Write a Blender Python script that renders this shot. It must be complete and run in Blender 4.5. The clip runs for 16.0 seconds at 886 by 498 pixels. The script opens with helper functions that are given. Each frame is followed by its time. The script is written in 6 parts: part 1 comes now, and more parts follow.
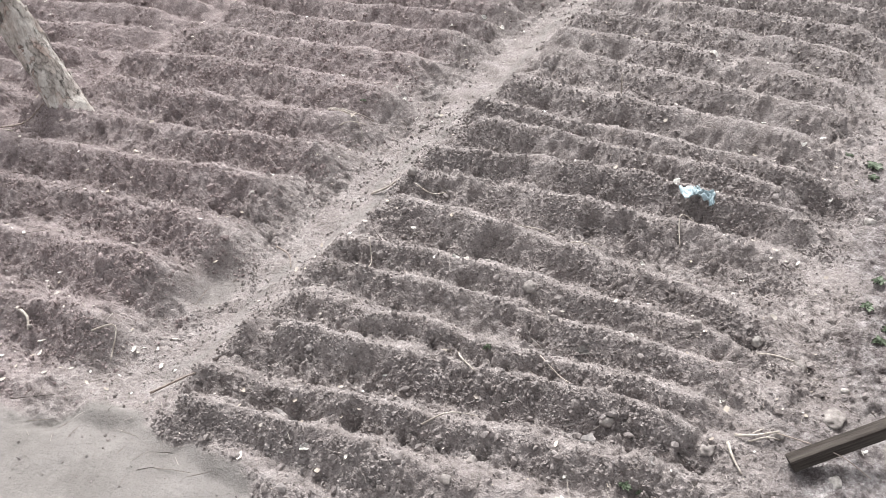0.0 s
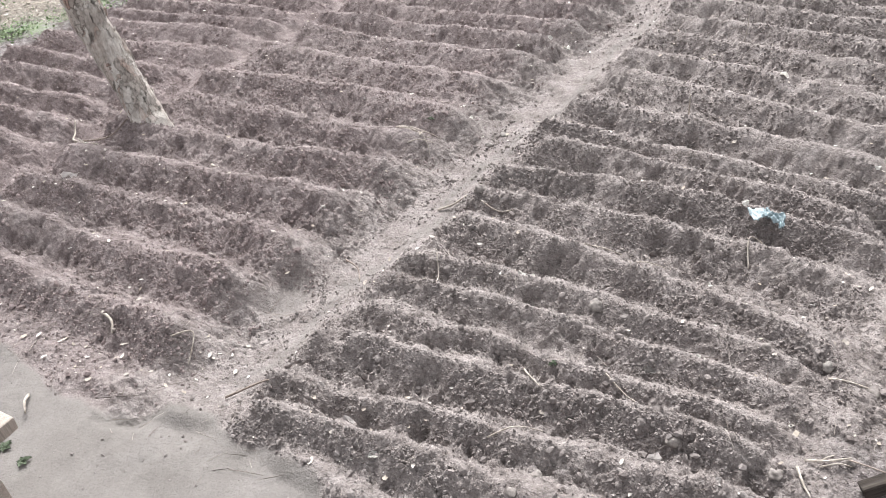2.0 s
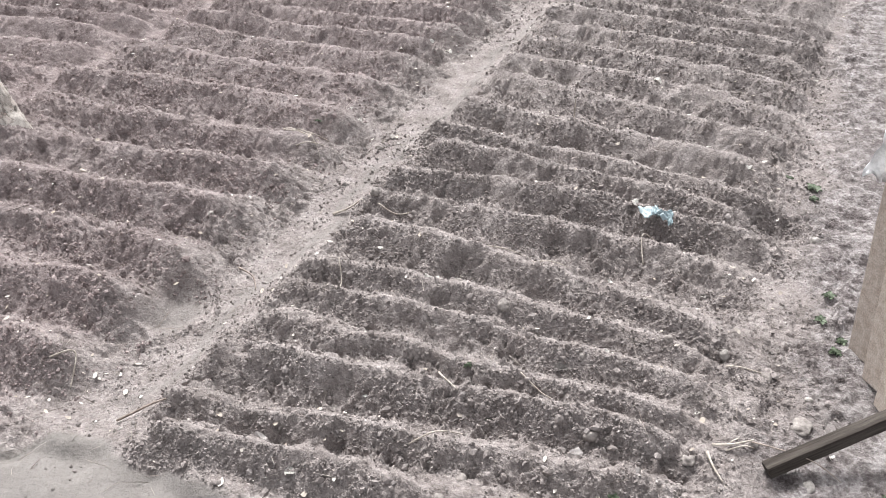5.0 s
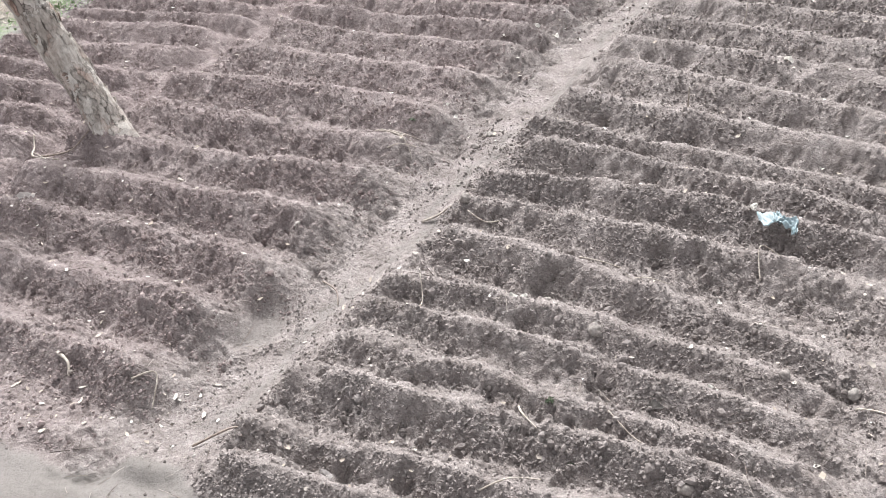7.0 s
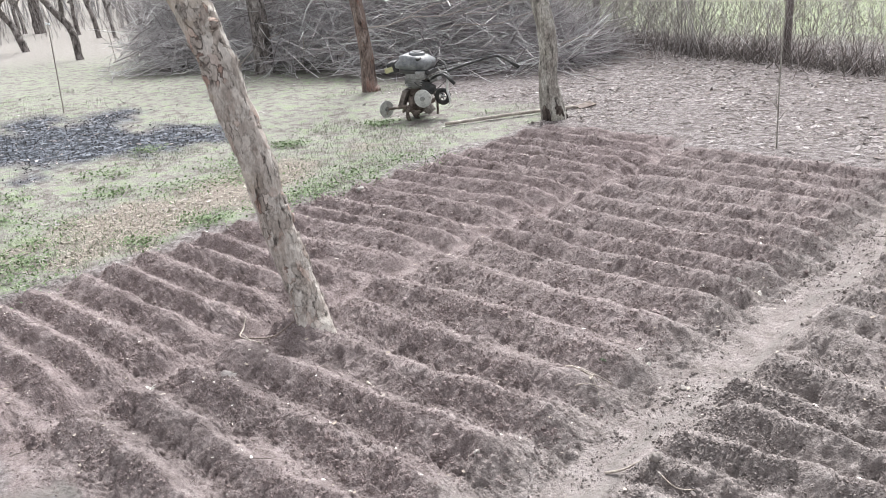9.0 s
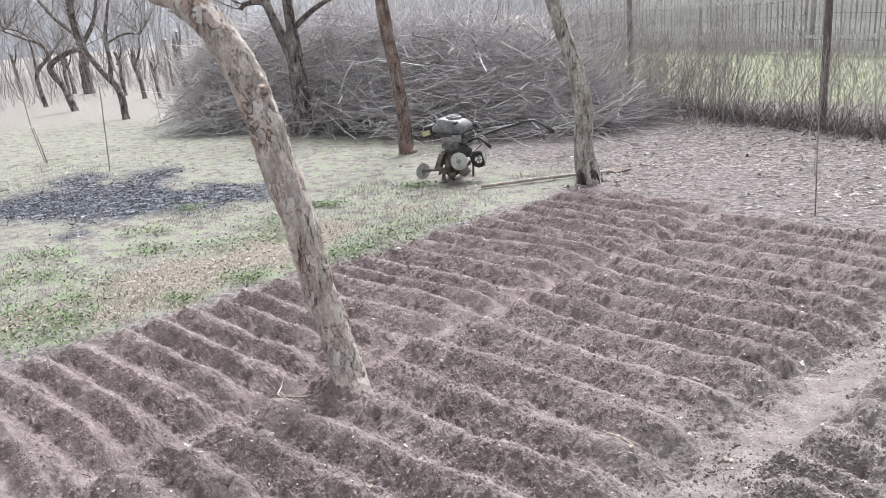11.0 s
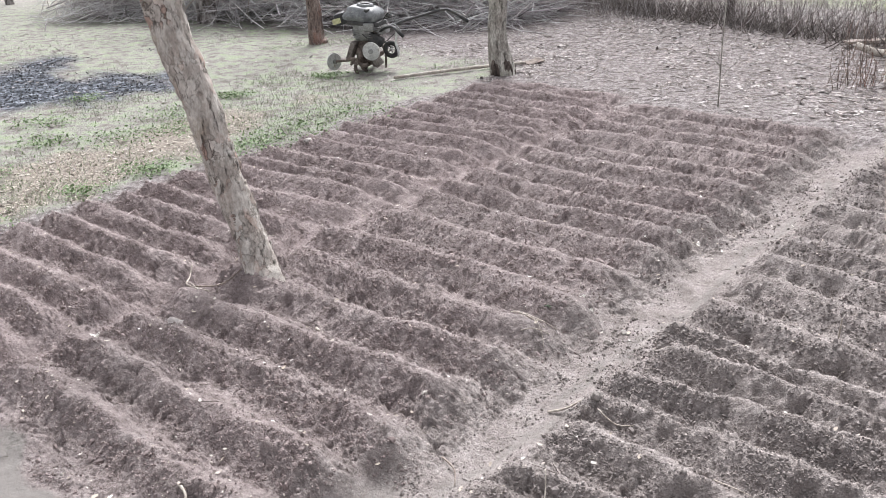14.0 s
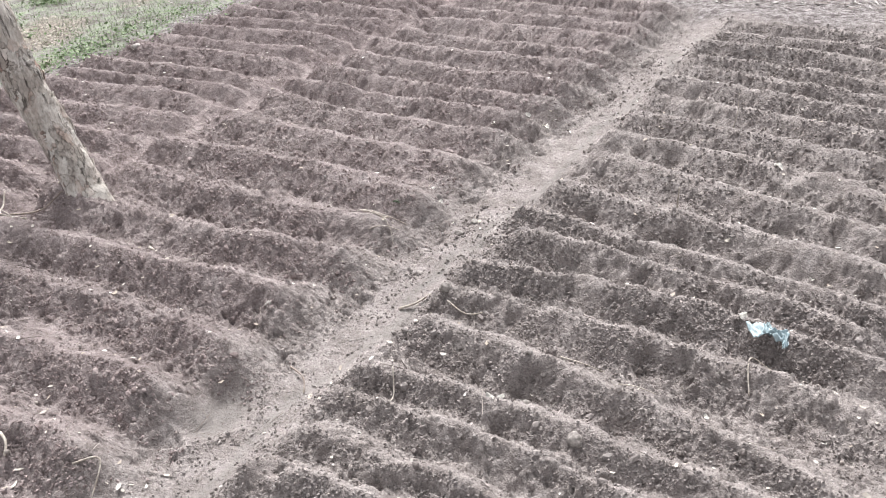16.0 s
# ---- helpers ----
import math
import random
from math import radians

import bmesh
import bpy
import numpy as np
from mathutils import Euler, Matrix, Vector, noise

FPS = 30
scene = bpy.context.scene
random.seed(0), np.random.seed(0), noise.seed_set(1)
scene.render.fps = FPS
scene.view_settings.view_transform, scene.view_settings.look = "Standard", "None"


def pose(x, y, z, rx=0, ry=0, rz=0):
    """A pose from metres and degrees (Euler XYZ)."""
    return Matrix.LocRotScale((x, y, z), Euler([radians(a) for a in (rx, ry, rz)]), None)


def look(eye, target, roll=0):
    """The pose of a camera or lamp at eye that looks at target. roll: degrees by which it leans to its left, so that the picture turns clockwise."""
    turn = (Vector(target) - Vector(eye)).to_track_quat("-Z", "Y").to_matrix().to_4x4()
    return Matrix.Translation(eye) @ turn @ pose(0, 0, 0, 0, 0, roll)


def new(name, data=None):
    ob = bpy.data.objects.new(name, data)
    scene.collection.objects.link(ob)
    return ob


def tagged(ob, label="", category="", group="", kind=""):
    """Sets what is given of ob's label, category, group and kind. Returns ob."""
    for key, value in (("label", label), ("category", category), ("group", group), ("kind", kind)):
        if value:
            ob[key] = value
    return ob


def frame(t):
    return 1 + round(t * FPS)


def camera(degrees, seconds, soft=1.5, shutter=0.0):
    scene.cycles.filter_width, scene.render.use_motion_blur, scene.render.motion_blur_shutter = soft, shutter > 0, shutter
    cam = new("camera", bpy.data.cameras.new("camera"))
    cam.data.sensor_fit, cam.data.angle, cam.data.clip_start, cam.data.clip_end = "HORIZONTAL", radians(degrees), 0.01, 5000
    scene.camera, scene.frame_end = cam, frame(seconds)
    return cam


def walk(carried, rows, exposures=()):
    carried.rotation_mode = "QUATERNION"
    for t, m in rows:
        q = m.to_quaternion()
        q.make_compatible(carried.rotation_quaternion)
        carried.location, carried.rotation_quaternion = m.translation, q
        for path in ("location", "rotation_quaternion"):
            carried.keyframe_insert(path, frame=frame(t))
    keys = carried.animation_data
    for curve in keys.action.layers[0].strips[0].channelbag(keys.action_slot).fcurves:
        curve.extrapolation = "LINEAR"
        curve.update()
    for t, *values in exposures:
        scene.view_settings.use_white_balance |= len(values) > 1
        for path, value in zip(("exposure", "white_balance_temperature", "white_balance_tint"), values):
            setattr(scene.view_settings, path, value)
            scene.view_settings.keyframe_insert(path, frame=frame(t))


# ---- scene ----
cam = camera(59.3, 16.0, soft=0.7)
PATH = [
    (0, (0.035, 0.376, 1.775), (-0.059, 1.959, 0.557), -5.4),
    (0.5, (0.041, 0.357, 1.796), (-0.044, 1.96, 0.602), -5.0),
    (1, (0.056, 0.346, 1.798), (-0.113, 1.966, 0.639), -6.0),
    (1.5, (0.067, 0.335, 1.787), (-0.172, 1.958, 0.643), -6.8),
    (2, (-0.005, 0.33, 1.807), (-0.237, 1.935, 0.636), -7.0),
    (2.5, (-0.113, 0.33, 1.805), (-0.154, 1.936, 0.614), -4.1),
    (3, (-0.135, 0.347, 1.798), (-0.092, 1.958, 0.614), -2.4),
    (3.5, (-0.147, 0.357, 1.802), (-0.092, 1.971, 0.622), -2.2),
    (5.8, (-0.16, 0.386, 1.769), (0.008, 1.991, 0.587), -1.8),
    (6, (-0.147, 0.4, 1.769), (0.022, 1.978, 0.552), -2.2),
    (6.5, (-0.038, 0.512, 1.755), (0.064, 2.068, 0.502), -4.0),
    (7, (0.023, 0.611, 1.768), (-0.205, 2.187, 0.557), -9.1),
    (7.5, (-0.001, 0.628, 1.775), (-0.421, 2.2, 0.613), -9.8),
    (8, (-0.076, 0.604, 1.803), (-0.581, 2.221, 0.739), -8.1),
    (8.5, (-0.109, 0.645, 1.845), (-0.677, 2.352, 0.97), -6.1),
    (9, (-0.13, 0.657, 1.884), (-0.734, 2.423, 1.166), -5.3),
    (9.5, (-0.145, 0.659, 1.903), (-0.772, 2.444, 1.254), -5.1),
    (10, (-0.156, 0.648, 1.914), (-0.814, 2.434, 1.303), -5.2),
    (10.2, (-0.158, 0.64, 1.916), (-0.828, 2.427, 1.317), -5.1),
    (12.3, (-0.17, 0.61, 1.901), (-0.858, 2.404, 1.344), -4.7),
    (12.5, (-0.161, 0.611, 1.892), (-0.851, 2.394, 1.306), -4.8),
    (13, (-0.146, 0.607, 1.87), (-0.799, 2.361, 1.165), -4.7),
    (13.5, (-0.135, 0.604, 1.85), (-0.696, 2.355, 1.062), -4.0),
    (14, (-0.127, 0.601, 1.843), (-0.596, 2.363, 1.021), -3.4),
    (14.5, (-0.103, 0.615, 1.827), (-0.473, 2.388, 0.979), -2.9),
    (15, (-0.036, 0.649, 1.795), (-0.335, 2.401, 0.877), -2.8),
    (15.5, (0.043, 0.682, 1.761), (-0.232, 2.393, 0.763), -3.7),
    (16, (0.019, 0.74, 1.741), (-0.151, 2.429, 0.684), -4.2),
]
EXPOSURES = [(0, 2.07, 6500, 10), (7.0, 2.11, 6500, 10), (7.7, 2.16, 6500, 10), (8.5, 2.09, 6470, 10), (9.5, 2.03, 6420, 11), (12.5, 1.97, 6380, 12), (13.5, 1.98, 6400, 11.5), (15, 2.06, 6450, 11), (16, 2.09, 6500, 10)]
walk(cam, [(t, look(eye, target, roll)) for t, eye, target, roll in PATH], EXPOSURES)


# ---- world, sun ----
world = bpy.data.worlds.new("sky")
scene.world = world
world.use_nodes = True
wn = world.node_tree
wn.nodes.clear()
w_out = wn.nodes.new("ShaderNodeOutputWorld")
w_bg = wn.nodes.new("ShaderNodeBackground")
w_sky = wn.nodes.new("ShaderNodeTexSky")
w_hsv = wn.nodes.new("ShaderNodeHueSaturation")
w_sky.sky_type = "NISHITA"
w_sky.sun_disc = False
w_sky.sun_elevation, w_sky.sun_rotation = radians(53.6), radians(-7.5)
w_sky.air_density, w_sky.dust_density, w_sky.ozone_density = 1.0, 4.0, 1.0
w_hsv.inputs["Saturation"].default_value = 0.12
wn.links.new(w_sky.outputs[0], w_hsv.inputs["Color"])
wn.links.new(w_hsv.outputs[0], w_bg.inputs["Color"])
w_bg.inputs["Strength"].default_value = 0.082
wn.links.new(w_bg.outputs[0], w_out.inputs["Surface"])
sun_data = bpy.data.lights.new("sun", "SUN")
sun_data.energy, sun_data.angle, sun_data.color = 1.2, radians(22), (0.98, 0.99, 0.98)
sun = new("sun", sun_data)
sun.matrix_world = look((-1.0, 7.6, 10.4), (0, 0, 0))

rng = np.random.default_rng(7)

# ---- plan: u runs along the garden paths, v across them to the right ----
UX, UY = 0.4899, 0.8718


def place(u, v):
    return u * UX + v * UY, u * UY - v * UX


def plan(x, y):
    return x * UX + y * UY, x * UY - y * UX


# ---- noise ----
def lattice(ix, iy, seed):
    h = (ix.astype(np.int64) * 374761393 + iy.astype(np.int64) * 668265263 + seed * 1442695041) & 0xFFFFFFFF
    h = ((h ^ (h >> 13)) * 1274126177) & 0xFFFFFFFF
    h = h ^ (h >> 16)
    return (h & 0xFFFF) / 32767.5 - 1.0


def smooth(t):
    t = np.clip(t, 0, 1)
    return t * t * (3 - 2 * t)


def vnoise(x, y, seed=0):
    x, y = np.asarray(x, float), np.asarray(y, float)
    ix, iy = np.floor(x), np.floor(y)
    fx, fy = x - ix, y - iy
    fx, fy = fx * fx * (3 - 2 * fx), fy * fy * (3 - 2 * fy)
    a, b = lattice(ix, iy, seed), lattice(ix + 1, iy, seed)
    c, d = lattice(ix, iy + 1, seed), lattice(ix + 1, iy + 1, seed)
    return (a + (b - a) * fx) * (1 - fy) + (c + (d - c) * fx) * fy


def turned(x, y, k):
    c, s = math.cos(k), math.sin(k)
    return c * x - s * y, s * x + c * y


def fbm(x, y, size, octaves, seed=0):
    out, amp = 0.0, 1.0
    for k in range(octaves):
        rx, ry = turned(x, y, 0.7 + 1.3 * k)
        out = out + amp * vnoise(rx / size, ry / size, seed + 17 * k)
        size, amp = size * 0.5, amp * 0.5
    return out


# ---- the beds: rows of hand-drawn ridges; each crest by its u at the start, middle and end of the bed's width ----
BEDS = {
    "middle": dict(v=(-4.04, -2.13), u=(1.08, 6.85), amp=0.104, crests=(
        (1.28, 1.36, 1.43), (1.52, 1.645, 1.73), (1.80, 1.95, 2.00), (2.13, 2.24, 2.36), (2.44, 2.545, 2.69), (2.90, 2.87, 3.05), (3.10, 3.255, 3.25), (3.62, 3.60, 3.67),
        (3.97, 3.95, 4.05), (4.21, 4.21, 4.33), (4.53, 4.50, 4.60), (4.82, 4.79, 4.88), (5.12, 5.14, 5.24), (5.44, 5.41, 5.52), (5.74, 5.79, 5.85), (6.05, 6.08, 6.14), (6.36, 6.38, 6.44), (6.64, 6.67, 6.72))),
    "left": dict(v=(-5.85, -4.15), u=(0.5, 7.1), amp=0.100, crests=(
        (0.58, 0.70, 0.75), (0.85, 0.98, 1.05), (1.14, 1.27, 1.33), (1.37, 1.49, 1.55), (1.63, 1.75, 1.86), (1.95, 2.03, 2.10), (2.17, 2.27, 2.32), (2.43, 2.50, 2.53), (2.65, 2.76, 2.82), (2.86, 2.97, 3.07),
        (3.20, 3.30, 3.46), (3.50, 3.61, 3.74), (3.72, 3.83, 3.95), (3.97, 4.06, 4.14), (4.33, 4.40, 4.50), (4.59, 4.67, 4.76), (4.83, 4.97, 5.05), (5.13, 5.21, 5.29), (5.43, 5.49, 5.55), (5.75, 5.78, 5.83),
        (6.00, 6.04, 6.12), (6.26, 6.30, 6.40), (6.56, 6.60, 6.66), (6.86, 6.90, 6.95))),
    "right": dict(flare=0.05, v=(-1.84, -0.24), u=(1.22, 6.7), amp=0.096, crests=(
        (1.29, 1.37, 1.48), (1.42, 1.52, 1.70), (1.63, 1.77, 1.86), (1.85, 1.88, 1.97), (2.00, 2.08, 2.09), (2.13, 2.23, 2.21), (2.45, 2.46, 2.31), (2.66, 2.74, 2.70), (2.83, 2.95, 2.99), (3.16, 3.17, 3.12),
        (3.35, 3.31, 3.23), (3.63, 3.57, 3.49), (4.02, 3.93, 3.79), (4.29, 4.23, 4.10), (4.58, 4.55, 4.38), (4.90, 4.84, 4.76), (5.17, 5.12, 5.04), (5.42, 5.36, 5.28), (5.66, 5.60, 5.50), (5.93, 5.92, 5.83), (6.22, 6.18, 6.10), (6.50, 6.46, 6.38))),
}
PITS = [(1.64, -1.72, 0.055, 0.06), (1.58, -1.66, 0.05, 0.03), (1.66, -1.35, 0.05, 0.035), (3.92, -1.76, 0.038, 0.05), (3.49, -1.54, 0.042, 0.045), (4.20, -1.38, 0.045, 0.045), (3.46, -1.12, 0.045, 0.05), (3.42, -0.80, 0.05, 0.05),
        (3.06, -1.42, 0.08, 0.03), (2.36, -1.26, 0.05, 0.05), (2.66, -0.97, 0.045, 0.045), (2.67, -0.85, 0.05, 0.04), (2.50, -0.81, 0.05, 0.03), (2.33, -0.93, 0.05, 0.03), (3.11, -0.20, 0.12, 0.04), (4.17, -1.56, 0.04, 0.03),
        (4.41, -1.23, 0.045, 0.035), (4.18, -0.81, 0.05, 0.04), (1.42, -1.38, 0.06, 0.045), (1.40, -1.50, 0.05, 0.035), (2.02, -0.90, 0.05, 0.03), (1.46, -1.21, 0.06, 0.04), (4.21, -2.26, 0.11, 0.045), (4.76, -2.20, 0.12, 0.045), (5.3, -2.28, 0.1, 0.03)]
# the scraped hollow at the end of one ridge: centre, half length along u, half width
HOLLOW = (1.85, -2.14, 0.15, 0.085)


def bed_mask(bed, u, v):
    j = 0.05 * vnoise(u * 5.0, v * 2.0, 31) + 0.03 * vnoise(u * 14.0, v * 8.0, 32)
    (v0, v1), (u0, u1) = bed["v"], bed["u"]
    v1 = v1 + bed.get("flare", 0) * (u - 1.6)
    return smooth((v - v0 + j) / 0.16 + 0.5) * smooth((v1 - v + j) / 0.15 + 0.5) * smooth((u - u0 + j) / 0.16 + 0.5) * smooth((u1 - u + j) / 0.25 + 0.5)


def clods(x, y, size, rmin, rmax, share, seed):
    """Height of rounded lumps strewn one to a cell of that size; share of the cells hold one."""
    x = x + 0.22 * size * vnoise(x / (0.45 * size), y / (0.45 * size), seed + 5)
    y = y + 0.22 * size * vnoise(y / (0.45 * size), x / (0.45 * size), seed + 6)
    x, y = x / size, y / size
    ix, iy = np.floor(x).astype(np.int64), np.floor(y).astype(np.int64)
    fx, fy = (x - ix).astype(np.float32), (y - iy).astype(np.float32)
    best = np.zeros_like(fx)
    for di in (-1, 0, 1):
        for dj in (-1, 0, 1):
            h = ((ix + di) * 374761393 + (iy + dj) * 668265263 + seed * 1442695041) & 0xFFFFFFFF
            h = ((h ^ (h >> 13)) * 1274126177) & 0xFFFFFFFF
            h = (h ^ (h >> 16)).astype(np.uint32)
            r = rmin / size + (rmax - rmin) / size * ((h & 255).astype(np.float32) / 255) ** 2
            px = 0.1 + 0.8 / 255 * ((h >> 8) & 255).astype(np.float32) + di
            py = 0.1 + 0.8 / 255 * ((h >> 16) & 255).astype(np.float32) + dj
            d = ((fx - px) ** 2 + (fy - py) ** 2) / (r * r)
            best = np.maximum(best, np.where((h >> 24) < 256 * share, r, 0) * np.sqrt(np.clip(1 - d, 0, 1)))
    return 0.85 * size * best.astype(float)


def masks(x, y):
    """tilled, dust (trodden pale earth), grass, burnt, straw, litter; each 0 to 1."""
    u, v = plan(x, y)
    tilled = np.zeros_like(u)
    for bed in BEDS.values():
        tilled = np.maximum(tilled, bed_mask(bed, u, v))
    garden = smooth((v + 6.0 + 0.15 * vnoise(u * 2, v * 2, 40)) / 0.2) * smooth((7.35 - u + 0.2 * vnoise(u * 2, v * 2, 41)) / 0.3) * smooth((0.35 - v) / 0.5 + 0.5)
    j = 0.10 * fbm(x, y, 0.3, 3, 43)
    dust = smooth((1.07 + 0.12 * smooth((v + 2.3) / 0.4) + 0.6 * j - u) / 0.05) * smooth((v + 3.7 + 2 * j) / 0.4) * smooth((-1.30 - v + j) / 0.12)
    dust = np.maximum(dust, 0.95 * smooth((0.075 - np.abs(v + 1.91 + 0.05 * smooth((2.0 - u) / 0.8) + 0.7 * j)) / 0.12) * smooth((u - 1.2) / 0.3) * smooth((6.7 - u) / 0.6))
    dust = np.maximum(dust, 0.2 * smooth((0.06 - np.abs(v + 4.1 + 0.5 * j)) / 0.1) * smooth((u - 2.6) / 0.5) * smooth((6.5 - u) / 0.6))
    dust = np.maximum(dust, 0.15 * smooth((v - 0.02 + 1.5 * j) / 0.25) * smooth((u - 0.5) / 0.4) * (1 - smooth((v - 1.0) / 1.0)) * smooth((6.8 - u) / 0.3))
    dust = np.maximum(dust, 0.7 * np.exp(-(((u - HOLLOW[0] + 0.03) / (0.9 * HOLLOW[2])) ** 2 + ((v - HOLLOW[1]) / (0.9 * HOLLOW[3])) ** 2) ** 2))
    lawn = (1 - smooth((v + 6.02 + 0.12 * vnoise(u * 3, v * 3, 44)) / 0.15)) * smooth((7.6 - 0.42 * (v + 6.0) - u + 0.8 * fbm(x, y, 1.5, 2, 45)) / 1.6)
    burnt = smooth((1.0 - np.hypot((x + 8.1) / 2.2, (y - 8.45) / 1.9) + 0.55 * fbm(x, y, 0.8, 4, 46)) / 0.35)
    burnt = np.maximum(burnt, smooth((1.0 - np.hypot((x + 6.0) / 0.9, (y - 8.7) / 0.45) + 0.6 * fbm(x, y, 0.6, 3, 47)) / 0.4) * 0.8)
    s = (v + 6.75) / 0.75
    straw = smooth((1.0 - np.hypot((u - 3.2) / 1.9, s) + 0.4 * fbm(x, y, 0.5, 3, 48)) / 0.5)
    tilled = np.maximum(tilled, smooth((-3.75 - v + 2 * j) / 0.3) * smooth((v + 5.85 + j) / 0.15) * smooth((u + 0.2) / 0.3) * smooth((6 - u) / 1))
    tilled = np.maximum(tilled, smooth((v + 5.85 + j) / 0.15) * smooth((0.05 - v + j) / 0.2) * smooth((u - 0.85 + j) / 0.12) * smooth((6.85 - u + j) / 0.2))
    litter = (1 - garden) * (1 - smooth((lawn - 0.2) / 0.5)) * (1 - dust)
    return tilled, dust, lawn * (1 - burnt) * (1 - tilled), burnt, straw * (1 - tilled), litter * (1 - tilled)


def height(x, y, detail=True):
    x, y = np.asarray(x, float), np.asarray(y, float)
    u, v = plan(x, y)
    near = smooth((60 - np.hypot(x, y)) / 40)
    z = 0.035 * fbm(x, y, 2.2, 2, 1) * near * smooth((np.hypot(u - 3.5, v + 3) - 4.5) / 2)
    slab = smooth((1.13 + 0.10 * smooth((v + 2.3) / 0.4) + 0.05 * vnoise(u * 6, v * 6, 83) - u) / 0.09) * smooth((v + 5) / 0.6) * near
    z = z - 0.036 * slab
    inside = smooth((v + 4.35) / 0.2) * smooth((6.9 - u) / 0.4) * smooth((u - 1.0) / 0.4)
    # the trodden path: a short steep side towards the middle bed, a long rise towards the other
    w = v + 1.96 + 0.03 * vnoise(u * 3.1, v * 0.7, 82)
    z = z - 0.085 * smooth((w + 0.36) / 0.30) * smooth((0.20 - w) / 0.20) * inside
    z = z - 0.055 * smooth((0.12 - np.abs(v + 4.10)) / 0.10) * inside
    z = z - 0.035 * smooth((v + 0.25) / 0.2) * near
    rough = np.zeros_like(z)
    crown = np.zeros_like(z)
    for k, bed in enumerate(BEDS.values()):
        (v0, v1) = bed["v"]
        here = np.nonzero((v > v0 - 0.3) & (v < v1 + 0.75) & (u > 0) & (u < 8))[0]
        if not len(here):
            continue
        bu, bv = u[here], v[here]
        m = bed_mask(bed, bu, bv)
        f = np.clip((bv - v0) / (v1 - v0), -0.1, 1.2)
        v1 = v1 + bed.get("flare", 0) * (bu - 1.6)
        ridge = np.zeros_like(bu)
        wob = 0.024 * vnoise(bv * 2.4, bu * 2.0, 60 + k) + 0.016 * vnoise(bv * 7.0, bu * 6.0, 63 + k) + 0.008 * vnoise(bv * 19.0, bu * 12.0, 64 + k)
        crest = [a * (1 - f) * (1 - 2 * f) + c * 4 * f * (1 - f) + b * f * (2 * f - 1) + wob for a, c, b in bed["crests"]]
        for i, c in enumerate(crest):
            # a steep hoed face towards small u, a gentle back; close neighbours share a shallow furrow
            below = c - crest[i - 1] if i else 0.27 + 0 * c
            above = crest[i + 1] - c if i + 1 < len(crest) else 0.30 + 0 * c
            d = np.where(bu < c, (c - bu) / (0.50 * below), (bu - c) / (0.50 * above))
            deep = np.clip(np.where(bu < c, below, above) / 0.25, 0.3, 1)
            s = np.clip(d, 0, 1)
            round_top = 0.5 * (1 + np.cos(np.pi * s))
            p = np.where(d < 1, 1 - deep * (1 - np.where(bu < c, 0.50, 0.35) * (1 - s) - np.where(bu < c, 0.50, 0.65) * round_top), 0)
            tall = 0.94 + 0.06 * math.sin(i * 2.3 + k) + 0.13 * vnoise(bv * 3.1 + 5 * i, bu * 0 + i, 66 + k) + 0.07 * vnoise(bv * 9.0 + 3 * i, bu * 0 + i, 67 + k)
            tall = tall * smooth((bv - v0 - 0.05 * math.sin(4.1 * i + k)) / 0.17 + 0.4) * smooth((v1 + 0.05 * math.sin(3.3 * i) - bv) / 0.34 + 0.35)
            ridge = np.maximum(ridge, p * tall)
        rough[here] = np.maximum(rough[here], m)
        crown[here] = np.maximum(crown[here], m * ridge)
        z[here] += m * (-0.040 + bed["amp"] * ridge)
    # loose soil also lies on the bank down to the path
    rough = np.maximum(rough, 0.9 * smooth((v + 2.6) / 0.2) * smooth((-2.03 - v + 0.06 * vnoise(u * 7, v * 7, 86)) / 0.08) * smooth((u - 1.25) / 0.1) * smooth((6.8 - u) / 0.2))
    rough = np.maximum(rough, 0.6 * smooth((v + 0.5) / 0.2) * smooth((0.45 - v + 0.2 * vnoise(u * 4, v * 4, 88)) / 0.2) * smooth((u - 1.0) / 0.2) * smooth((6.5 - u) / 0.3))
    for pu, pv, r, dep in PITS:
        d2 = ((u - pu) ** 2 + (v - pv) ** 2) / (r * r) * (1 + 0.5 * vnoise(u * 25, v * 25, 69))
        z = z - dep * np.exp(-d2 * d2 * 0.9)
    hu, hv, ha, hb = HOLLOW
    bowl = ((u - hu) / ha) ** 2 + ((v - hv) / hb) ** 2
    z = z - 0.05 * np.exp(-bowl * bowl * 0.8) + 0.014 * np.exp(-((np.sqrt(bowl) - 1.25) / 0.22) ** 2) * smooth((hu - 0.02 - u) / 0.08)
    # mound round the foot of the leaning tree
    z = z + 0.02 * np.exp(-(((x + 2.06) ** 2 + (y - 3.98) ** 2) / 0.03))
    if not detail:
        return z
    # clods and crumbs, fewest on the dusty crests, none in the hollow; thin cracks in the trodden earth
    live = smooth((14 - np.hypot(x, y)) / 4)
    patch = (0.70 + 0.65 * smooth(0.5 + 0.8 * vnoise(x * 4.1, y * 4.1, 70))) * (1 - 0.6 * smooth((crown - 0.70) / 0.2)) * (1 - np.exp(-bowl * bowl * 0.5))
    c = 0.010 * fbm(x, y, 0.13, 3, 71) + 0.004 * vnoise(*turned(x / 0.02, y / 0.02, 2.0), 74) + 0.002 * vnoise(*turned(x / 0.009, y / 0.009, 1.0), 78)
